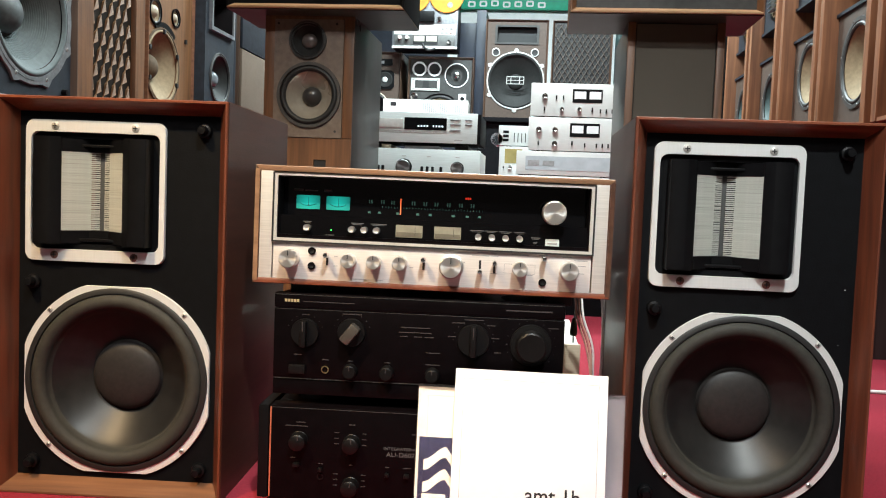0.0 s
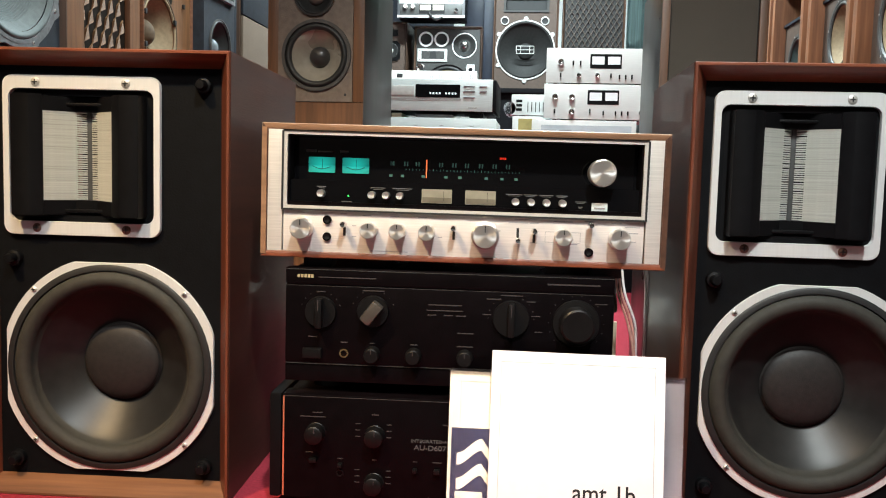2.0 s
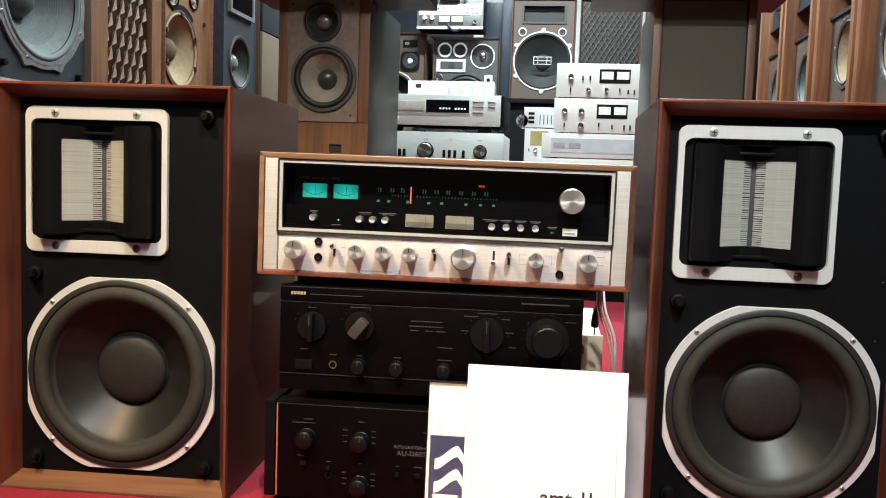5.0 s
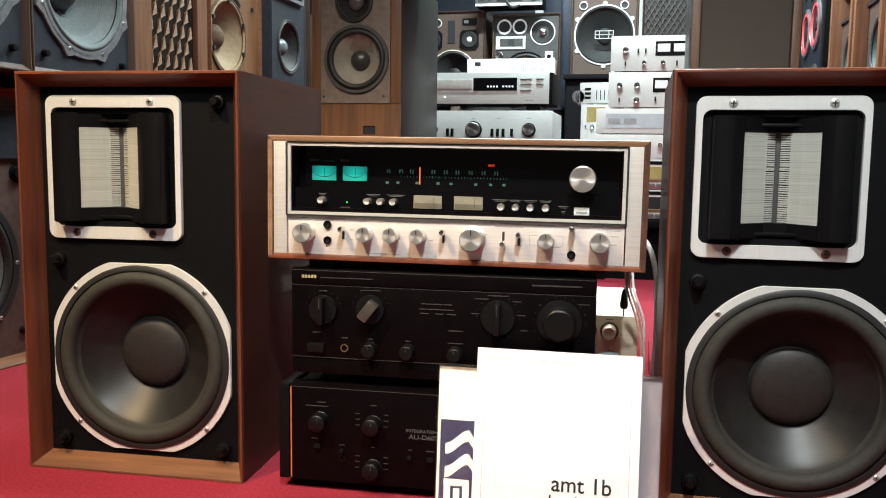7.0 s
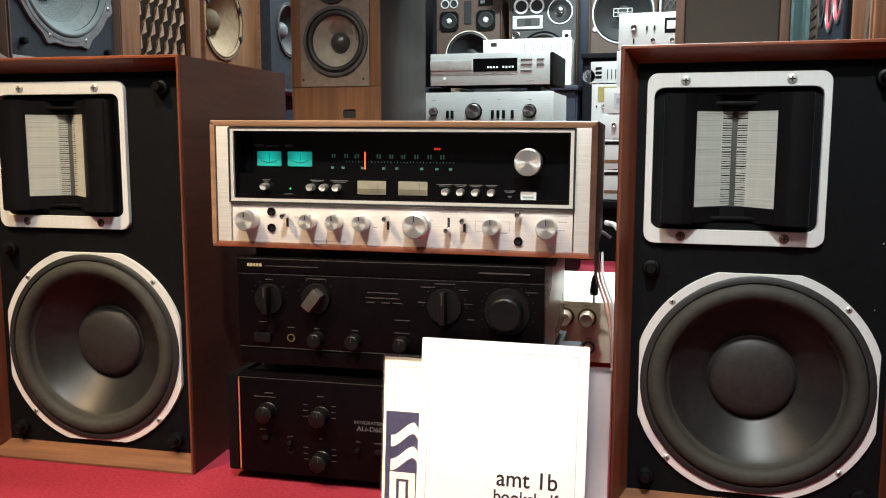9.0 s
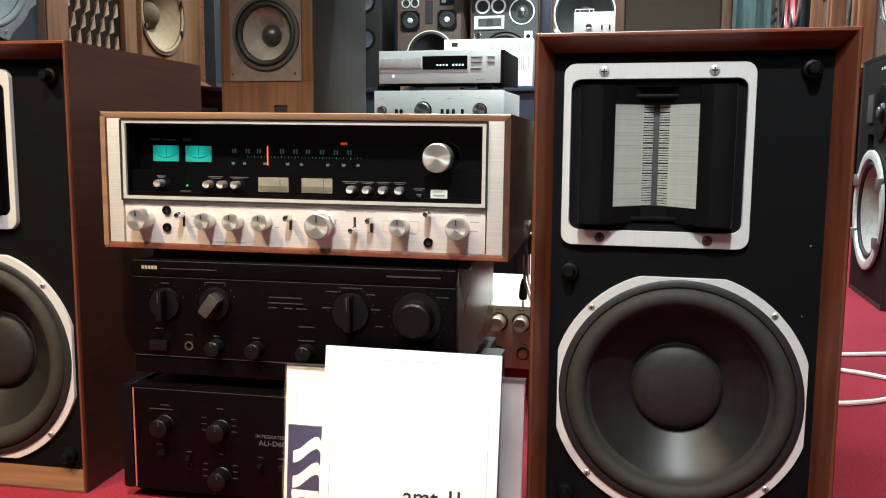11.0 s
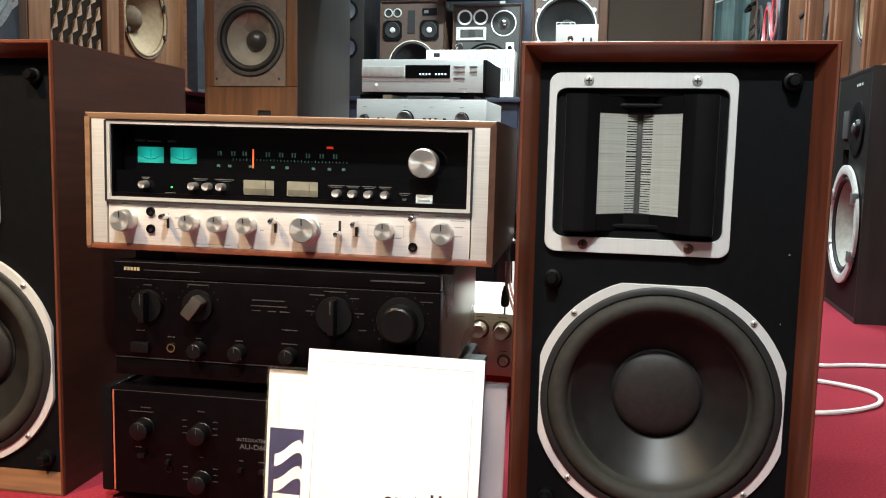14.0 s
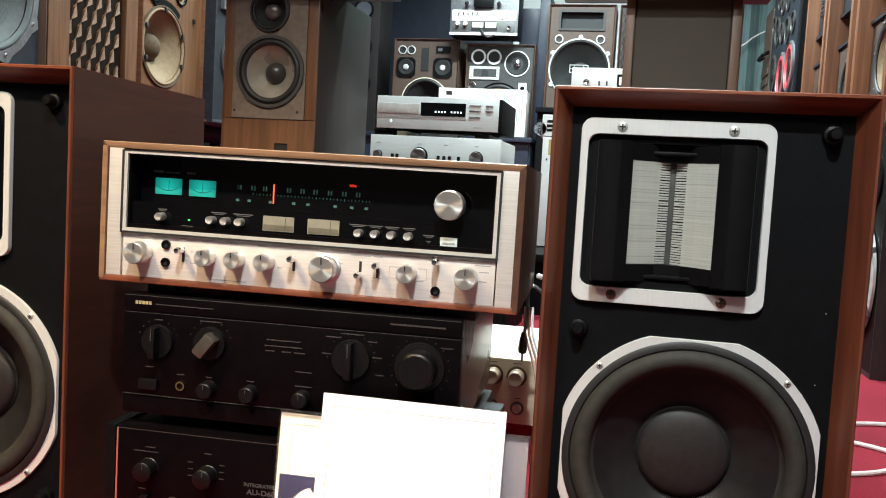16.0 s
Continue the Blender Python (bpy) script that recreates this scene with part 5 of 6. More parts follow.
def deep_tower(y, cone, wz, wr):
    """A tall case with deep side boards round a recessed baffle: woofer, slot horn and lens tweeter."""
    W, H, D, R = 0.5, 0.86, 0.42, 0.055
    t = thing("loudspeaker", "tall teak loudspeaker with deep sides and a " + cone[1] + " woofer", "loudspeaker", east(y), "tall wooden loudspeakers along the wall")
    for s in (-1, 1):
        part("side_board", box(s * (W / 2 - 0.022) - 0.02, s * (W / 2 - 0.022) + 0.02, 0, D, 0, H, 0.002), teak_far, t)
    part("top_board", box(-W / 2 + 0.043, W / 2 - 0.043, 0.0, D, H - 0.03, H), teak_far, t)
    part("bottom_board", box(-W / 2 + 0.043, W / 2 - 0.043, 0.004, D, 0, 0.012), teak_far, t)
    part("back_board", box(-W / 2 + 0.043, W / 2 - 0.043, D - 0.02, D - 0.002, 0.03, H - 0.03), black_vinyl, t)
    x0, x1 = -W / 2 + 0.0425, W / 2 - 0.0425
    part("baffle", holed([(x0, 0.012), (x1, 0.012), (x1, 0.42), (x0, 0.42)], [circle(wr * 0.88, 0, wz)], R, 0.02), brown_baffle, t)
    driver(t, 0, wz, wr, R, cone[0], rubber_grey, rubber_grey, cap_brown, 0.28, 0.4, 6, edge_w=0.12, cap_out=0.2, seg=40)
    part("slot_shelf", box(x0, x1, R - 0.01, R + 0.1, 0.42, 0.432), blue_black, t)
    part("slot_back", box(x0, x1, R + 0.1, R + 0.11, 0.42, 0.56), blue_black, t)
    part("slot_shelf", box(x0, x1, R - 0.01, R + 0.1, 0.556, 0.568), blue_black, t)
    part("upper_baffle", box(x0, x1, R, R + 0.02, 0.568, H - 0.03), blue_black, t)
    tw = part("tweeter", ring(circle(0.085, 0, 0.68), circle(0.07, 0, 0.68), R - 0.008, R), black_metal, t)
    part("lens_cup", lathe([(0.07, R - 0.006), (0.05, R - 0.002), (0, R - 0.001)], 0, 0.68, 28), paper_cream, tw)
    for k in range(5):
        part("lens_vane", box(-0.05, 0.05, R - 0.03, R - 0.006, 0.64 + k * 0.02 - 0.001, 0.64 + k * 0.02 + 0.001), chrome_dull, tw)
    return t


for y, c, wz, wr in ((2.5, (paper_cream, "cream"), 0.23, 0.15), (3.05, (paper_cream, "cream"), 0.23, 0.155), (3.58, (paper_cream, "cream"), 0.265, 0.14), (4.14, (paper_teal, "teal"), 0.22, 0.14), (4.68, (paper_teal, "teal"), 0.22, 0.14)):
    deep_tower(y, c, wz, wr)

t = thing("loudspeaker", "black panel loudspeaker with two red-edged woofers and small drivers", "loudspeaker", east(5.42, 0.95), "tall wooden loudspeakers along the wall")
holes = [(0.325, 0.46, 0.122), (0.05, 0.445, 0.122)]
small = [(0.33, 0.69, 0.06), (0.15, 0.68, 0.075), (-0.04, 0.7, 0.06), (0.11, 0.84, 0.05), (0.28, 0.85, 0.045), (-0.07, 0.85, 0.045), (-0.3, 0.5, 0.12), (-0.22, 0.74, 0.085), (-0.36, 0.8, 0.06), (-0.2, 0.9, 0.045), (-0.3, 0.2, 0.11), (0.34, 0.16, 0.09)]
part("cabinet", box(-0.46, 0.46, 0.02, 0.4, 0.0, 0.98, 0.003), black_vinyl, t)
part("baffle", box(-0.46, 0.46, 0.0, 0.02, 0.0, 0.98, 0.003), blue_black, t)
for x, z, r in holes:
    w = part("woofer", lathe([(r + 0.012, 0.0), (r + 0.012, -0.01), (r, -0.014), (r - 0.004, -0.008)], x, z, 40), chrome_dull, t)
    part("red_ring", lathe([(r - 0.002, -0.002), (r - 0.008, -0.013), (r - 0.026, -0.013), (r - 0.034, -0.003)], x, z, 40), red_ring, w, "red woofer surround")
    part("cone", lathe([(r - 0.032, -0.004), (0.04, -0.001), (0.035, -0.008), (0, -0.012)], x, z, 40), paper_dark, w)
for x, z, r in small:
    w = part("driver", lathe([(r, 0.0), (r, -0.007), (r * 0.85, -0.01), (r * 0.8, -0.004)], x, z, 28), rubber_grey, t)
    part("cone", lathe([(r * 0.82, -0.003), (r * 0.35, -0.001), (r * 0.3, -0.008), (0, -0.012)], x, z, 28), paper_dark, w)
t = thing("loudspeaker", "narrow brown loudspeaker with a black handle", "loudspeaker", east(6.07, 0.95), "tall wooden loudspeakers along the wall")
part("cabinet", box(-0.17, 0.17, 0.0, 0.4, 0.0, 0.95, 0.004), brown_case, t)
for k in range(9):
    part("front_slat", box(-0.13, 0.13, -0.008, 0.0, 0.06 + k * 0.06, 0.095 + k * 0.06, 0.002), dark_frame, t)
part("handle", tube(curve_pts([(-0.1, 0.0, 0.68), (-0.1, -0.035, 0.66), (0.1, -0.035, 0.66), (0.1, 0.0, 0.68)]), 0.012), black_plastic, t)

# black loudspeaker standing on the carpet below them
black_wood = mat("black stained wood", (0.02, 0.017, 0.016), 0.4, 0, (0.012, 0.01, 0.01), WOODZ, 5, 0.3, 0.1, 40)
paper_pale = mat("pale grey paper cone", (0.3, 0.29, 0.26), 0.7, 0, None, (1, 1, 1), 80, 0.15, 0.15, 400, spec=0.15)
trim_silver = mat("pale silver trim", (0.6, 0.6, 0.58), 0.4, 0.3, None, (1, 1, 1), 50, 0.2)
t = thing("loudspeaker", "black loudspeaker with silver-ringed pale woofer on the red carpet", "loudspeaker", pose(0.94, 3.23, 0, 0, 0, -90))
dark_satin = mat("near-black stained veneer", (0.008, 0.0065, 0.006), 0.6, 0, None, WOODZ, 6, 0.3, 0.1, 60, spec=0.12)
cabinet(t, 0.44, 0.768, 0.36, black_wood, black_wood, 0.004, 0.014)
baffle(t, 0.44, 0.768, 0.004, dark_satin, 0.014, [circle(0.15, 0.0, 0.285), rrect(0.08, 0.05, 0.003, -0.06, 0.5, 2)])
b = driver(t, 0.0, 0.285, 0.175, 0.004, paper_pale, rubber, chrome_dull, cap_grey, 0.3, 0.36, 0, edge_w=0.13, frame_w=0.1, cap_out=0.25, seg=64, label="silver-ringed woofer")
part("trim_ring", lathe([(0.19, 0.0), (0.19, -0.008), (0.176, -0.012), (0.162, -0.009), (0.16, 0.0)], 0, 0.285, 64), trim_silver, b)
for a in (30, 150, 210, 330):
    ca, sa = math.cos(radians(a)), math.sin(radians(a))
    part("clamp", box(ca * 0.178 - 0.014, ca * 0.178 + 0.014, -0.02, 0.0, 0.285 + sa * 0.178 - 0.018, 0.285 + sa * 0.178 + 0.018, 0.004), chrome_dull, b)
tw = part("tweeter", lathe([(0.085, 0.0), (0.085, -0.006), (0.07, -0.008), (0.045, -0.002), (0.03, 0.0), (0.025, -0.01), (0, -0.014)], 0.07, 0.59, 40, oy=0.004), black_plastic, t, "round black tweeter")
part("dome", lathe([(0.02, -0.008), (0.014, -0.016), (0, -0.02)], 0.07, 0.59, 24, oy=0.004), rubber_grey, tw)
part("level_plate", box(-0.105, -0.035, -0.002, 0.004, 0.56, 0.65, 0.001), rubber_grey, t)
bars([(0.09, 0.725, 0.016, 0.008), (0.06, 0.725, 0.02, 0.008), (0.03, 0.725, 0.015, 0.008)], 0.004, silver, t, "maker_mark")

# ---- cables ----

def cable(name, label, pts, r, material, category="cable"):
    return alone(name, tube(curve_pts(pts), r), material, label, category)


cable("floor_cable", "white cable looped on the red carpet", [(0.5, 2.36, 0.005), (0.72, 2.39, 0.005), (0.86, 2.43, 0.005), (1.2, 2.44, 0.005), (1.6, 2.5, 0.005)], 0.005, white_cable)
cable("floor_cable", "white cable looped on the red carpet", [(0.45, 2.25, 0.005), (0.64, 2.25, 0.005), (0.76, 2.2, 0.005), (0.79, 2.13, 0.005), (0.75, 2.05, 0.005), (0.64, 1.98, 0.005), (0.45, 1.95, 0.005)], 0.005, white_cable)
plug_green = mat("olive plug sleeve", (0.06, 0.065, 0.03), 0.4, 0, None, (1, 1, 1), 60, 0.2)
cable("signal_lead", "grey signal lead hanging beside the receiver", [(0.1, 1.665, 0.335), (0.085, 1.66, 0.345), (0.078, 1.66, 0.334), (0.079, 1.66, 0.3), (0.0755, 1.66, 0.262)], 0.003, chrome_dull)
pl = thing("lead_plug", "dark green connector at the end of a hanging lead", "plug", pose(0.0745, 1.66, 0.234))
part("sleeve", lathe_up([(0, 0.036), (0.003, 0.035), (0.006, 0.022), (0.0075, 0.006), (0.006, 0.0), (0, 0.0)], 0, 0, 16), plug_green, pl)
part("pin", lathe_up([(0, 0.002), (0.0016, 0.002), (0.0016, -0.014), (0, -0.014)], 0, 0, 10), steel, pl)
for k, (dx, material, lab) in enumerate(((0.0, pink_cable, "pale red speaker wire behind the stack"), (0.012, white_cable, "white speaker wire behind the stack"), (0.006, pink_cable, "pale red speaker wire behind the stack"))):
    cable("speaker_wire", lab, [(0.075 + dx, 1.66, 0.31), (0.08 + dx, 1.64, 0.27), (0.098 + dx, 1.63, 0.22), (0.108 + dx * 0.4, 1.62, 0.17), (0.112 + dx * 0.3, 1.62, 0.1), (0.12 + dx * 0.6, 1.6, 0.004), (0.125 + dx, 1.68, 0.004)], 0.0022, material)
cable("mains_cord", "white mains cord behind the receiver", [(0.09, 1.68, 0.36), (0.112, 1.66, 0.352), (0.128, 1.65, 0.3), (0.132, 1.65, 0.2), (0.13, 1.66, 0.1), (0.128, 1.68, 0.005)], 0.0045, white_cable)

# ---- far equipment: stacks on dark benches ----


def bench(x0, x1, y0, y1, z, material=None, label="plain dark bench carrying hi-fi equipment"):
    t = thing("display_bench", label, "bench", pose((x0 + x1) / 2, y0, 0))
    w = (x1 - x0) / 2
    part("top", box(-w, w, 0, y1 - y0, z - 0.03, z, 0.003), material or black_vinyl, t)
    part("front", box(-w + 0.02, w - 0.02, 0.03, 0.05, 0, z - 0.03), material or black_vinyl, t)
    for s in (-1, 1):
        part("end", box(s * (w - 0.02) - 0.01, s * (w - 0.02) + 0.01, 0.05, y1 - y0 - 0.02, 0, z - 0.03), material or black_vinyl, t)
    return t


def component(name, label, category, x0, x1, y, z0, z1, face, depth=0.34, cover=None, feet=0.008, group=""):
    """A hi-fi unit: cover, front plate and feet. Its axes start at the front's lower left corner."""
    t = thing(name, label, category, pose(x0, y, z0), group)
    w, h = x1 - x0, z1 - z0
    part("cover", box(0.003, w - 0.003, 0.01, depth, feet + 0.001, h - 0.002, 0.002), cover or silver, t)
    part("front_plate", box(0, w, 0, 0.012, feet, h, 0.0015), face, t)
    for fx in (0.05, w - 0.05):
        for fy in (0.04, depth - 0.05):
            part("foot", lathe_up([(0, feet + 0.002), (0.014, feet + 0.002), (0.015, 0), (0, 0)], fx, fy, 14), rubber, t)
    return t


def dial(t, x, z, r, ln=0.02, material=None, rim=None):
    if rim:
        part("knob_ring", lathe([(r * 1.18, 0), (r * 1.18, -0.003), (r, -0.004)], x, z, 28), rim, t)
    return knob_at(t, x, z, 0, r, ln, material=material, line=False)


def window(t, x, z, w, h, material, name="window", y=0.0, label=""):
    return part(name, slab(rrect(w, h, 0.001, x, z, 2), y - 0.0015, y + 0.001), material, t, label)


matt_black = mat("matt black case", (0.006, 0.006, 0.007), 0.75, 0, None, (1, 1, 1), 60, 0.3, 0.1, 300, spec=0.08)
bench(-0.74, -0.16, 3.08, 3.56, 0.525)
dark_spun = radial("dark spun knob", (0.2, 0.2, 0.2), 0.32)
a = component("integrated_amplifier", "silver integrated amplifier with round knobs and black paddle switches", "amplifier", -0.69, -0.228, 3.15, 0.525, 0.667, silver)
for x, r in ((0.03, 0.013), (0.178, 0.026), (0.378, 0.021)):
    dial(a, x, 0.074, r, 0.024, dark_spun, black_metal)
for x in (0.083, 0.1, 0.247, 0.267, 0.287, 0.318):
    part("paddle_switch", box(x - 0.005, x + 0.005, -0.012, 0.001, 0.05, 0.078, 0.003), black_plastic, a)
bars([(x, 0.115, 0.014, 0.0016) for x in (0.03, 0.178, 0.378, 0.27)], 0.0, grey_ink, a)
for i, (x, w, h, material) in enumerate(((-0.655, 0.06, 0.017, black_plastic), (-0.585, 0.035, 0.016, ivory_paper), (-0.3, 0.05, 0.017, black_plastic), (-0.45, 0.13, 0.012, chrome_dull))):
    alone("spacer_block", box(x - w / 2, x + w / 2, 3.17, 3.42, 0.6675, 0.6675 + h, 0.002), material, "small spacer block lying on a silver amplifier", "spacer", group="spacers under the disc player")
c = component("compact_disc_player", "silver compact disc player with a lit black display", "disc player", -0.672, -0.243, 3.15, 0.683, 0.802, silver, 0.3, matt_black)
part("side_cheek", box(0.4292, 0.441, 0.0, 0.3, 0.008, 0.117, 0.002), matt_black, c, "matt black side cheek")
part("tray_door", box(0.0, 0.152, -0.003, 0.002, 0.06, 0.094, 0.001), trim_silver, c, "disc tray door")
d = window(c, 0.236, 0.077, 0.158, 0.045, black_gloss, "display", label="black display window")
bars([(0.21 + k * 0.011 + (0.012 if k > 3 else 0), 0.069, 0.0055, 0.006) for k in range(8)], -0.0015, display_white, c, "display_print")
for z in (0.094, 0.077, 0.056):
    for x, w in ((0.347, 0.04), (0.396, 0.026)):
        if z > 0.06 or w > 0.03:
            part("button", box(x - w / 2, x + w / 2, -0.003, 0.001, z - 0.002, z + 0.002, 0.0008), chrome_dull, c)
part("groove", box(0.001, 0.318, -0.001, 0.001, 0.0485, 0.051), grey_ink, c)
part("groove", box(0.001, 0.318, -0.001, 0.001, 0.044, 0.0455), grey_ink, c)
part("power_button", lathe([(0, -0.004), (0.0035, -0.004), (0.004, 0)], 0.052, 0.033, 14), display_white, c)
bars([(0.36, 0.02, 0.03, 0.0018)], 0.0, grey_ink, c, "maker_mark")

# silver stack further right
bench(-0.25, 0.42, 3.7, 4.65, 0.25)
STACK = "stacked silver hi-fi units"


def meter_amp(z0, z1, x0, label):
    t = component("power_amplifier", label, "amplifier", x0, x0 + 0.43, 3.76, z0, z1, cream_silver, 0.33, silver, 0.004, STACK)
    h = z1 - z0
    window(t, 0.243, h * 0.64, 0.128, h * 0.4, black_plastic, "meter_panel", label="black panel with two meters")
    for x in (0.212, 0.276):
        window(t, x, h * 0.66, 0.05, h * 0.22, card, "meter", -0.0015, "white meter face")
    return t


cream_silver = mat("pale silver fascia", (0.78, 0.78, 0.76), 0.4, 0.3, None, (2, 40, 40), 12, 0.06)
u = meter_amp(0.857, 1.003, -0.062, "pale silver amplifier with two meters on the stack")
for x, z, r in ((0.06, 0.088, 0.012), (0.135, 0.035, 0.009), (0.21, 0.035, 0.009), (0.4, 0.035, 0.01)):
    dial(u, x, z, r, 0.018, chrome)
for x, z in ((0.11, 0.085), (0.14, 0.085), (0.06, 0.035), (0.265, 0.035), (0.3, 0.03), (0.325, 0.03), (0.35, 0.03)):
    part("toggle", box(x - 0.003, x + 0.003, -0.008, 0.001, z - 0.009, z + 0.009, 0.0015), knob_black, u)
u = meter_amp(0.709, 0.8565, -0.067, "pale silver amplifier with two meters and four knobs")
for x, z, r in ((0.045, 0.093, 0.012), (0.115, 0.093, 0.012), (0.115, 0.033, 0.012), (0.4, 0.033, 0.012)):
    dial(u, x, z, r, 0.018, chrome)
for x, z in ((0.045, 0.035), (0.19, 0.038), (0.245, 0.03), (0.295, 0.03), (0.32, 0.03), (0.345, 0.03)):
    part("toggle", box(x - 0.003, x + 0.003, -0.008, 0.001, z - 0.009, z + 0.009, 0.0015), knob_black, u)
u = component("tuner", "pale silver tuner with a wide glass dial", "tuner", -0.114, 0.316, 3.76, 0.602, 0.7085, cream_silver, 0.33, silver, 0.004, STACK)
pale_glass = mat("pale dial glass", (0.5, 0.53, 0.56), 0.12, 0, None, (1, 1, 1), 20, 0.12)
amber_glass = mat("amber cassette window", (0.42, 0.33, 0.13), 0.2, 0, None, (1, 1, 1), 20, 0.2)
window(u, 0.225, 0.055, 0.37, 0.06, pale_glass, "dial_window", label="pale glass tuning dial")
for x in (0.075, 0.14):
    window(u, x, 0.055, 0.05, 0.022, grey_ink, "meter", -0.0015)
u = component("integrated_amplifier", "pale silver amplifier with a row of small knobs", "amplifier", -0.116, 0.316, 3.76, 0.5, 0.6015, cream_silver, 0.33, silver, 0.004, STACK)
for k in range(7):
    dial(u, 0.045 + k * 0.055, 0.06, 0.009, 0.016, chrome)
for z0, z1 in ((0.375, 0.4995), (0.25, 0.3745)):
    u = component("cassette_deck", "pale cassette deck with two dark windows", "cassette deck", -0.11, 0.32, 3.76, z0, z1, cream_silver, 0.3, silver, 0.004, STACK)
    for x in (0.25, 0.37):
        window(u, x, 0.07, 0.07, 0.05, amber_glass if z0 > 0.3 else ink, "cassette_window")
    # dark gap between stacked units, drawn as a black strip
    part("gap_strip", box(0.004, 0.426, -0.0018, 0.001, 0.104, 0.118), black_plastic, u)
    part("tan_strip", box(0.004, 0.426, -0.0014, 0.001, 0.03, 0.042), oak_z, u, "wood-toned trim strip")
    for k in range(5):
        part("key", box(0.22 + k * 0.03, 0.245 + k * 0.03, -0.008, 0.001, 0.014, 0.026, 0.001), chrome_dull, u)
u = component("cassette_deck", "silver cassette deck with an amber window behind the stack", "cassette deck", -0.212, 0.2, 4.2, 0.25, 0.752, cream_silver, 0.33, silver, 0.004, "decks behind the stack")
window(u, 0.07, 0.455, 0.085, 0.07, amber_glass, "cassette_window")
dial(u, 0.055, 0.4, 0.01, 0.016, chrome)
part("toggle", box(0.02, 0.026, -0.006, 0.001, 0.395, 0.405), knob_black, u)
u = component("equaliser", "silver equaliser with a row of slider slots", "equaliser", -0.219, 0.2, 4.2, 0.7525, 0.853, cream_silver, 0.3, silver, 0.004, "decks behind the stack")
for k in range(5):
    part("slider_slot", box(0.075 + k * 0.018, 0.079 + k * 0.018, -0.001, 0.001, 0.02, 0.065), ink, u)
for z in (0.03, 0.05, 0.07):
    part("key", box(0.022, 0.05, -0.003, 0.001, z - 0.006, z + 0.006, 0.001), black_plastic, u)
part("wrap", slab(circle(0.03, -0.008, 0.035, 10), 0.0, 0.2), plastic_film, u, "crumpled clear wrapping")

# ---- the back wall ----
YB = 5.9
bench(-1.95, -0.46, 5.7, 6.4, 0.84, navy_wall, "long dark navy bench below the back row")
bench(-0.455, 0.5, 5.75, 6.4, 1.04, matt_black, "tall dark bench below the back row")
ivory = component("ventilated_unit", "wide ivory unit with rows of vent slots", "equipment", -1.085, -0.51, 5.72, 0.84, 1.14, cream_paint, 0.15, cream_paint, 0.004)
for k in range(20):
    part("vent_slot", box(0.27 + k * 0.0145, 0.276 + k * 0.0145, -0.001, 0.001, 0.215, 0.28), chrome_dull, ivory)
for k in range(12):
    part("vent_slot", box(0.385 + k * 0.0145, 0.391 + k * 0.0145, -0.001, 0.001, 0.1, 0.19), chrome_dull, ivory)
part("badge", box(0.05, 0.09, -0.002, 0.001, 0.255, 0.28), ink, ivory)


def back_box(x0, x1, z0, z1, board, case, label, rim=0.014, y=YB, depth=0.33, holes=()):
    w, h = x1 - x0, z1 - z0
    t = thing("loudspeaker", label, "loudspeaker", pose((x0 + x1) / 2, y, z0), "loudspeakers along the back wall")
    cabinet(t, w, h, depth, case, case, 0.015, rim)
    baffle(t, w, h, 0.015, board, rim, holes)
    return t


def port_ring(t, x, z, r, material, inner, y=0.015, n=24, name="tweeter"):
    o = part(name, lathe([(r, 0.002), (r, -0.006), (r * 0.8, -0.007), (r * 0.74, -0.002)], x, z, n, oy=y), material, t)
    part("throat", lathe([(r * 0.76, -0.003), (r * 0.3, -0.0005), (0, -0.001)], x, z, n, oy=y), inner, o)
    return o


t = back_box(-1.456, -1.003, 0.842, 1.484, brown_baffle, dark_frame, "brown loudspeaker with twin square midranges and a black woofer", holes=[circle(0.15, 0, 0.22)])
driver(t, 0, 0.22, 0.165, 0.015, paper_dark, rubber, ivory_paper, cap_felt, 0.3, 0.35, 0, frame_w=0.04)
for x in (-0.17, -0.108):
    port_ring(t, x, 0.565, 0.03, trim_silver, ink)
for x in (-0.14, 0.115):
    q = part("midrange", slab([(x + 0.065 * sx, 0.45 + 0.065 * sz) for sx, sz in ((1, 0.7), (0.7, 1), (-0.7, 1), (-1, 0.7), (-1, -0.7), (-0.7, -1), (0.7, -1), (1, -0.7))], 0.005, 0.016, lip=0.002), black_plastic, t, "square black midrange")
    part("cone", lathe([(0.055, 0.004), (0.05, 0.0), (0.02, 0.004)], x, 0.45, 24), paper_dark, q)
    part("dust_cap", lathe([(0.02, 0.004), (0.015, -0.004), (0, -0.007)], x, 0.45, 20), trim_silver, q)
part("slot_port", slab(rrect(0.05, 0.15, 0.004, -0.01, 0.505, 2), 0.01, 0.0165), ink, t)
q = part("level_plate", slab(rrect(0.1, 0.045, 0.003, 0.115, 0.57, 2), 0.009, 0.0165), black_plastic, t)
bars([(0.092, 0.57, 0.03, 0.02)], 0.009, chrome_dull, t, "level_dial")

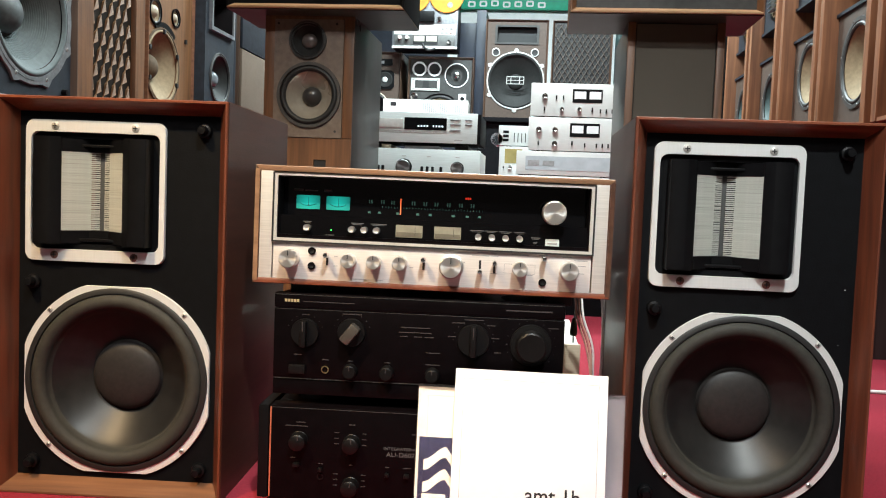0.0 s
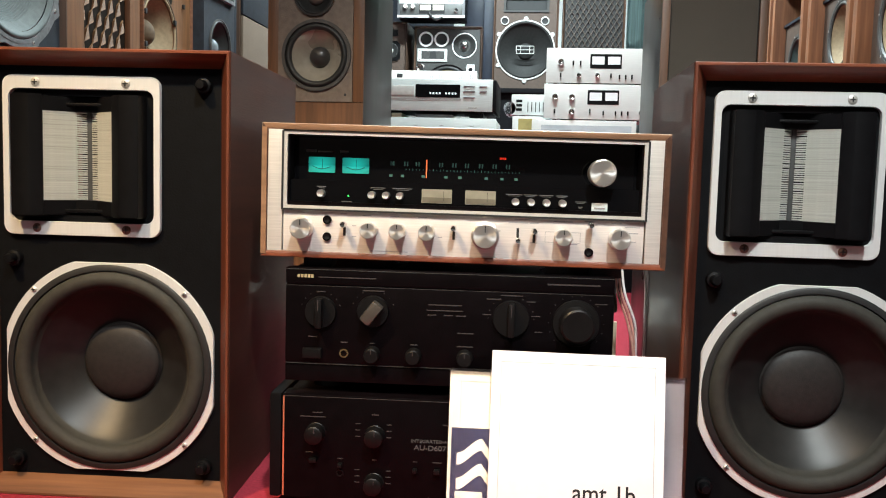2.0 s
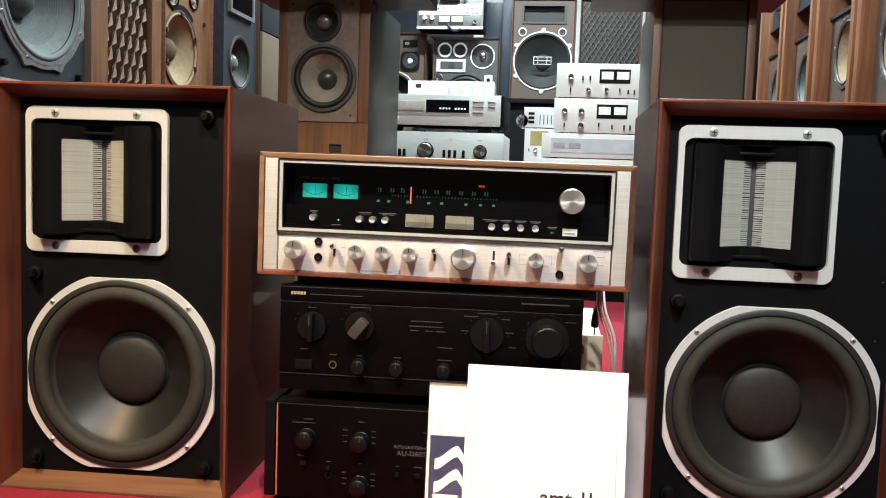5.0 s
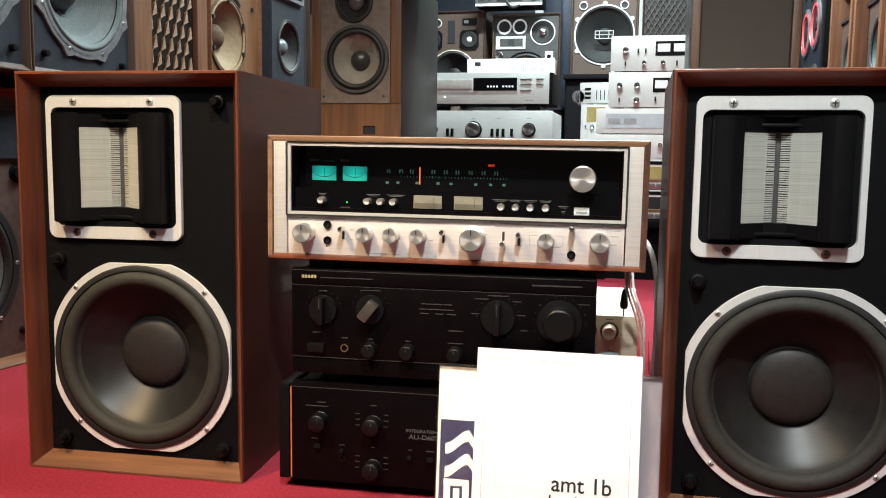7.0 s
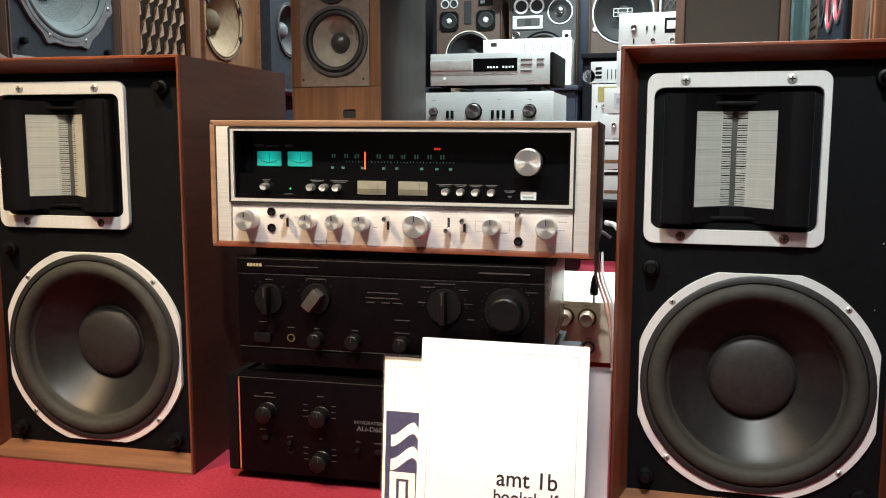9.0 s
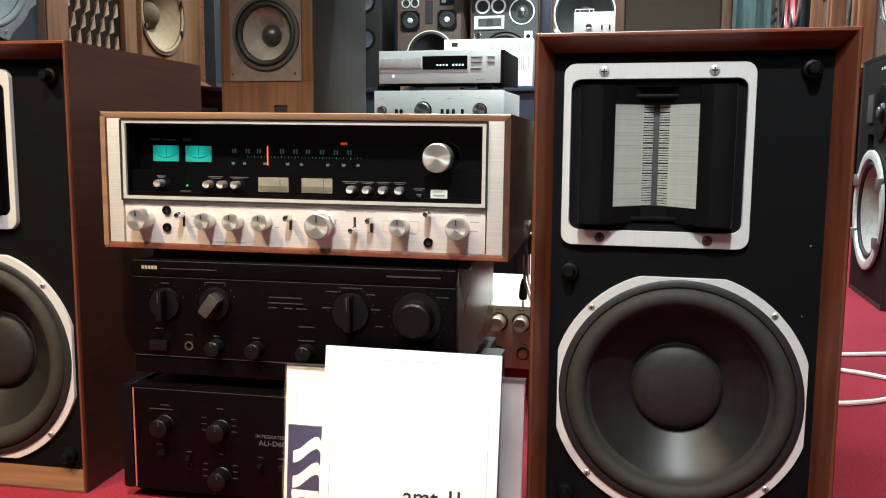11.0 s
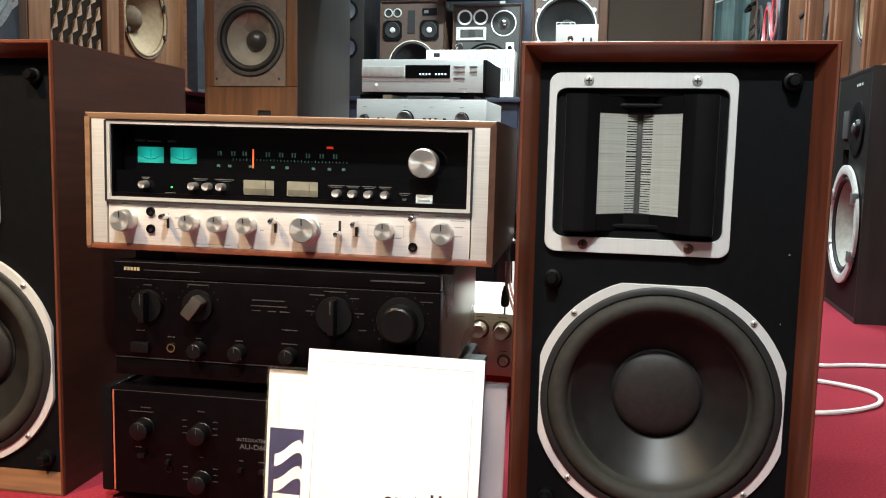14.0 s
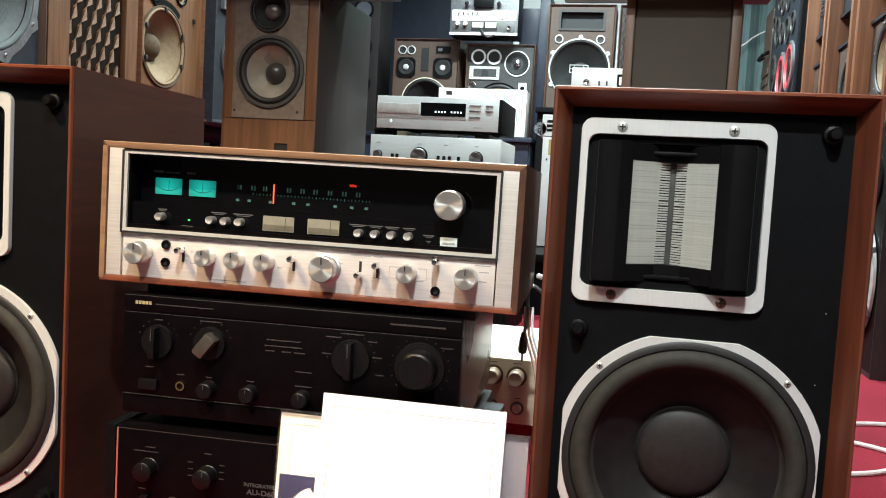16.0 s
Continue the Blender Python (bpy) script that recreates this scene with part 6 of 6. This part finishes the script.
t = back_box(-0.952, -0.497, 0.842, 1.456, grey_dark, dark_frame, "charcoal loudspeaker with five drivers and silver trims", holes=[circle(0.15, 0, 0.2)])
driver(t, 0, 0.2, 0.165, 0.015, paper_cream, rubber, black_metal, cap_felt, 0.3, 0.35, 0, frame_w=0.06, edge_w=0.16)
for x in (-0.15, -0.045):
    port_ring(t, x, 0.53, 0.05, card, ink)
q = part("midrange", lathe([(0.083, 0.002), (0.083, -0.006), (0.078, -0.007), (0.076, -0.002)], 0.11, 0.49, 36, oy=0.015), card, t, "white-ringed midrange")
part("cone", lathe([(0.077, -0.002), (0.07, -0.006), (0.06, -0.002), (0.03, 0.001), (0, 0.001)], 0.11, 0.49, 36, oy=0.015), paper_dark, q)
part("dust_cap", lathe([(0.028, 0.012), (0.02, -0.004), (0, -0.012)], 0.11, 0.49, 20), chrome, t)
q = part("horn_plate", slab(rrect(0.2, 0.085, 0.002, -0.105, 0.425, 2), 0.006, 0.016), trim_silver, t, "silver horn plate")
part("horn_mouth", slab(rrect(0.155, 0.052, 0.002, -0.1, 0.425, 2), 0.0045, 0.0065), grey_dark, q)
part("horn_throat", slab([(-0.125, 0.402), (-0.075, 0.402), (-0.082, 0.448), (-0.118, 0.448)], 0.003, 0.0046), ink, q)
for x in (-0.19, -0.02):
    for z in (0.395, 0.455):
        screw(q, x, z, 0.006, 0.005)
port_ring(t, -0.185, 0.34, 0.03, chrome, chrome)
q = part("level_plate", slab(rrect(0.052, 0.06, 0.002, 0.155, 0.335, 2), 0.009, 0.016), card, t)
part("level_dial", lathe([(0, -0.008), (0.014, -0.007), (0.015, 0)], 0.155, 0.33, 16, oy=0.009), black_plastic, q)

t = back_box(-0.424, 0.004, 1.042, 1.718, brown_baffle, brown_case, "brown loudspeaker with one large black woofer and horn slot", holes=[circle(0.18, 0, 0.265), rrect(0.27, 0.105, 0.003, 0, 0.575, 2)])
d = driver(t, 0, 0.265, 0.197, 0.015, paper_dark, paper_dark, trim_silver, paper_dark, 0.28, 0.35, 6, frame_w=0.05, edge_w=0.1, phase=30, seg=56)
q = part("guard", ring(rrect(0.12, 0.052, 0.003, 0, 0.265, 2), rrect(0.112, 0.045, 0.003, 0, 0.265, 2), -0.004, 0.008), trim_silver, d)
for x in (-0.03, 0.03):
    part("guard_bar", box(x - 0.0018, x + 0.0018, -0.003, 0.006, 0.243, 0.287), trim_silver, q)
part("guard_bar", box(-0.055, 0.055, -0.003, 0.006, 0.2635, 0.2665), trim_silver, q)
for k in range(6):
    a = radians(90 + 60 * k)
    part("lug", lathe([(0, -0.006), (0.014, -0.005), (0.016, 0.002)], 0.203 * math.cos(a), 0.265 + 0.203 * math.sin(a), 14, oy=0.013), trim_silver, d)
part("horn_slot", box(-0.133, 0.133, 0.05, 0.06, 0.524, 0.626), ink, t)
part("slot_frame", ring(rrect(0.3, 0.13, 0.004, 0, 0.575, 2), rrect(0.268, 0.103, 0.003, 0, 0.575, 2), 0.008, 0.016), grey_dark, t)
for x in (-0.14, 0.125):
    port_ring(t, x, 0.455, 0.028, trim_silver, ink)

t = back_box(0.03, 0.43, 1.042, 1.705, ink, brown_case, "brown loudspeaker with a diamond wire grille", y=5.85)
wires = bmesh.new()
for k in range(-14, 15):
    for s in (-1, 1):
        x = k * 0.036
        a, b = Vector((x - s * 0.19, 0.006, 0.02)), Vector((x + s * 0.19, 0.006, 0.64))
        lo, hi = -0.183, 0.183
        d0 = (b.x - a.x)
        ts = sorted(((lo - a.x) / d0, (hi - a.x) / d0))
        t0, t1 = max(0, ts[0]), min(1, ts[1])
        if t1 > t0:
            tube([a.lerp(b, t0), a.lerp(b, t1)], 0.0028, 5, wires)
tagged(part("wire_grille", wires, mesh_wire, t, "diamond wire grille"), kind="stuff")

# reel-to-reel recorder on the two back loudspeakers
grey_panel = mat("dark grey recorder panel", (0.1, 0.1, 0.097), 0.45, 0.2, None, (1, 1, 1), 40, 0.2)
r = component("reel_recorder", "silver and grey reel-to-reel tape recorder with orange reels", "tape recorder", -1.05, -0.606, 5.78, 1.4845, 1.98, chrome_dull, 0.22, black_metal, 0.004)
part("key_panel", box(0.012, 0.432, -0.004, 0.0, 0.095, 0.165, 0.001), cream_silver, r, "pale control strip")
part("base_trim", box(0.0, 0.444, -0.008, 0.0, 0.004, 0.02, 0.002), cream_silver, r)
part("meter_panel", box(0.016, 0.428, -0.0025, 0.0, 0.022, 0.092, 0.001), grey_panel, r, "dark grey meter panel")
part("meter_bezel", box(0.143, 0.312, -0.0035, -0.001, 0.03, 0.09, 0.001), ink, r)
for x in (0.055, 0.105):
    dial(r, x, 0.075, 0.013, 0.03, cream_paint)
for x in (0.185, 0.27):
    window(r, x, 0.07, 0.072, 0.034, ivory_paper, "meter", -0.0035, "pale level meter")
dial(r, 0.39, 0.05, 0.013, 0.02, chrome)
for k in range(5):
    part("lever", box(0.055 + k * 0.03, 0.06 + k * 0.03, -0.014, -0.003, 0.13, 0.152, 0.001), ink, r)
for k in range(3):
    for z in (0.118, 0.145):
        part("key", box(0.33 + k * 0.03, 0.353 + k * 0.03, -0.009, -0.003, z - 0.01, z + 0.01, 0.001), grey_ink, r)
part("head_cover", box(0.155, 0.285, -0.03, 0.0, 0.18, 0.25, 0.004), black_plastic, r)
for x, z in ((0.11, 0.2), (0.32, 0.2)):
    part("tape_guide", lathe([(0, -0.03), (0.014, -0.029), (0.015, 0)], x, z, 18), chrome, r)
for x in (0.135, 0.365):
    w = part("reel", lathe([(0.02, -0.014), (0.115, -0.014), (0.117, -0.012), (0.115, -0.01), (0.02, -0.01)], x, 0.358, 40), orange_reel, r, "orange tape reel")
    part("hub", lathe([(0, -0.022), (0.026, -0.02), (0.028, 0)], x, 0.358, 20), chrome, w)
    for k in range(3):
        a = radians(50 + 120 * k)
        part("reel_opening", lathe([(0, -0.0146), (0.019, -0.0146)], x + 0.068 * math.cos(a), 0.358 + 0.068 * math.sin(a), 20), chrome_dull, w)
cable("black_lead", "black lead hanging below the recorder", [(-0.84, 5.77, 1.52), (-0.82, 5.76, 1.49), (-0.79, 5.765, 1.475), (-0.75, 5.77, 1.49)], 0.008, ink)

# black column with bright cones, far corner
t = thing("column_loudspeaker", "black column loudspeaker with shiny metal cones", "loudspeaker", pose(-1.72, 6.0, 0.84))
part("cabinet", box(-0.12, 0.12, 0, 0.3, 0, 1.25, 0.004), black_wood, t)
for z in (0.35, 0.6, 0.85, 1.08):
    port_ring(t, 0.0, z, 0.075, black_plastic, chrome, 0.0, 28, "driver")
alone("dark_cabinet", box(-0.63, -0.5, 6.05, 6.3, 1.456, 1.72, 0.004), navy_wall, "small dark cabinet on the back row", "cabinet")
alone("dark_cabinet", box(-0.497, -0.43, 6.0, 6.35, 0.842, 1.8, 0.004), navy_wall, "narrow dark cabinet between loudspeakers", "cabinet")
setting("wall_panel_1", box(X0, -0.78, Y1 - 0.03, Y1 - 0.004, 0, CEIL), navy_wall, "dark navy panelling on the back wall", "wall panel")
s = thing("shop_sign", "green shop sign with white characters on the back wall", "sign", pose(-0.1, Y1 - 0.05, 1.96))
part("board", box(-0.6, 0.75, 0, 0.04, 0, 0.35, 0.004), green_sign, s)
for k, (x, z, w, h) in enumerate([(-0.5 + k * 0.09, 0.035 + (k % 3) * 0.004, 0.06, 0.045) for k in range(7)] + [(0.32, 0.03, 0.07, 0.06), (0.42, 0.05, 0.06, 0.09)]):
    part("sign_mark", ring(rrect(w, h, 0.012, x, z, 3), rrect(w * 0.55, h * 0.5, 0.006, x, z, 3), -0.003, 0.001), card, s)
# teal curtain between the back row and the east row
cu = bmesh.new()
n = 60
lo = [cu.verts.new((0.5 + k * 0.02, 6.55 + 0.022 * math.sin(k * 0.9) + 0.008 * math.sin(k * 2.3), 0.05)) for k in range(n)]
hi = [cu.verts.new((0.5 + k * 0.02, 6.55 + 0.018 * math.sin(k * 0.9 + 0.2), 2.5)) for k in range(n)]
for k in range(n - 1):
    cu.faces.new((lo[k], lo[k + 1], hi[k + 1], hi[k]))
bmesh.ops.solidify(cu, geom=cu.faces[:], thickness=0.003)
cur = alone("curtain", cu, teal_cloth, "pale teal curtain hanging on the back wall", "curtain")
rail = thing("curtain_rail", "plain metal curtain rail on the back wall", "curtain rail", pose(1.1, 6.55, 2.5))
part("rod", tube([(-0.62, 0, 0), (0.62, 0, 0)], 0.012), chrome_dull, rail)
for x in (-0.55, 0.55):
    part("bracket", box(x - 0.01, x + 0.01, 0.0, 0.2, -0.01, 0.01), chrome_dull, rail)
cable("white_lead", "thin white lead hanging in front of the curtain", [(0.66, 6.5, 1.53), (0.76, 6.5, 1.545), (0.84, 6.5, 1.58), (0.9, 6.5, 1.63), (0.98, 6.52, 1.68)], 0.005, white_cable)
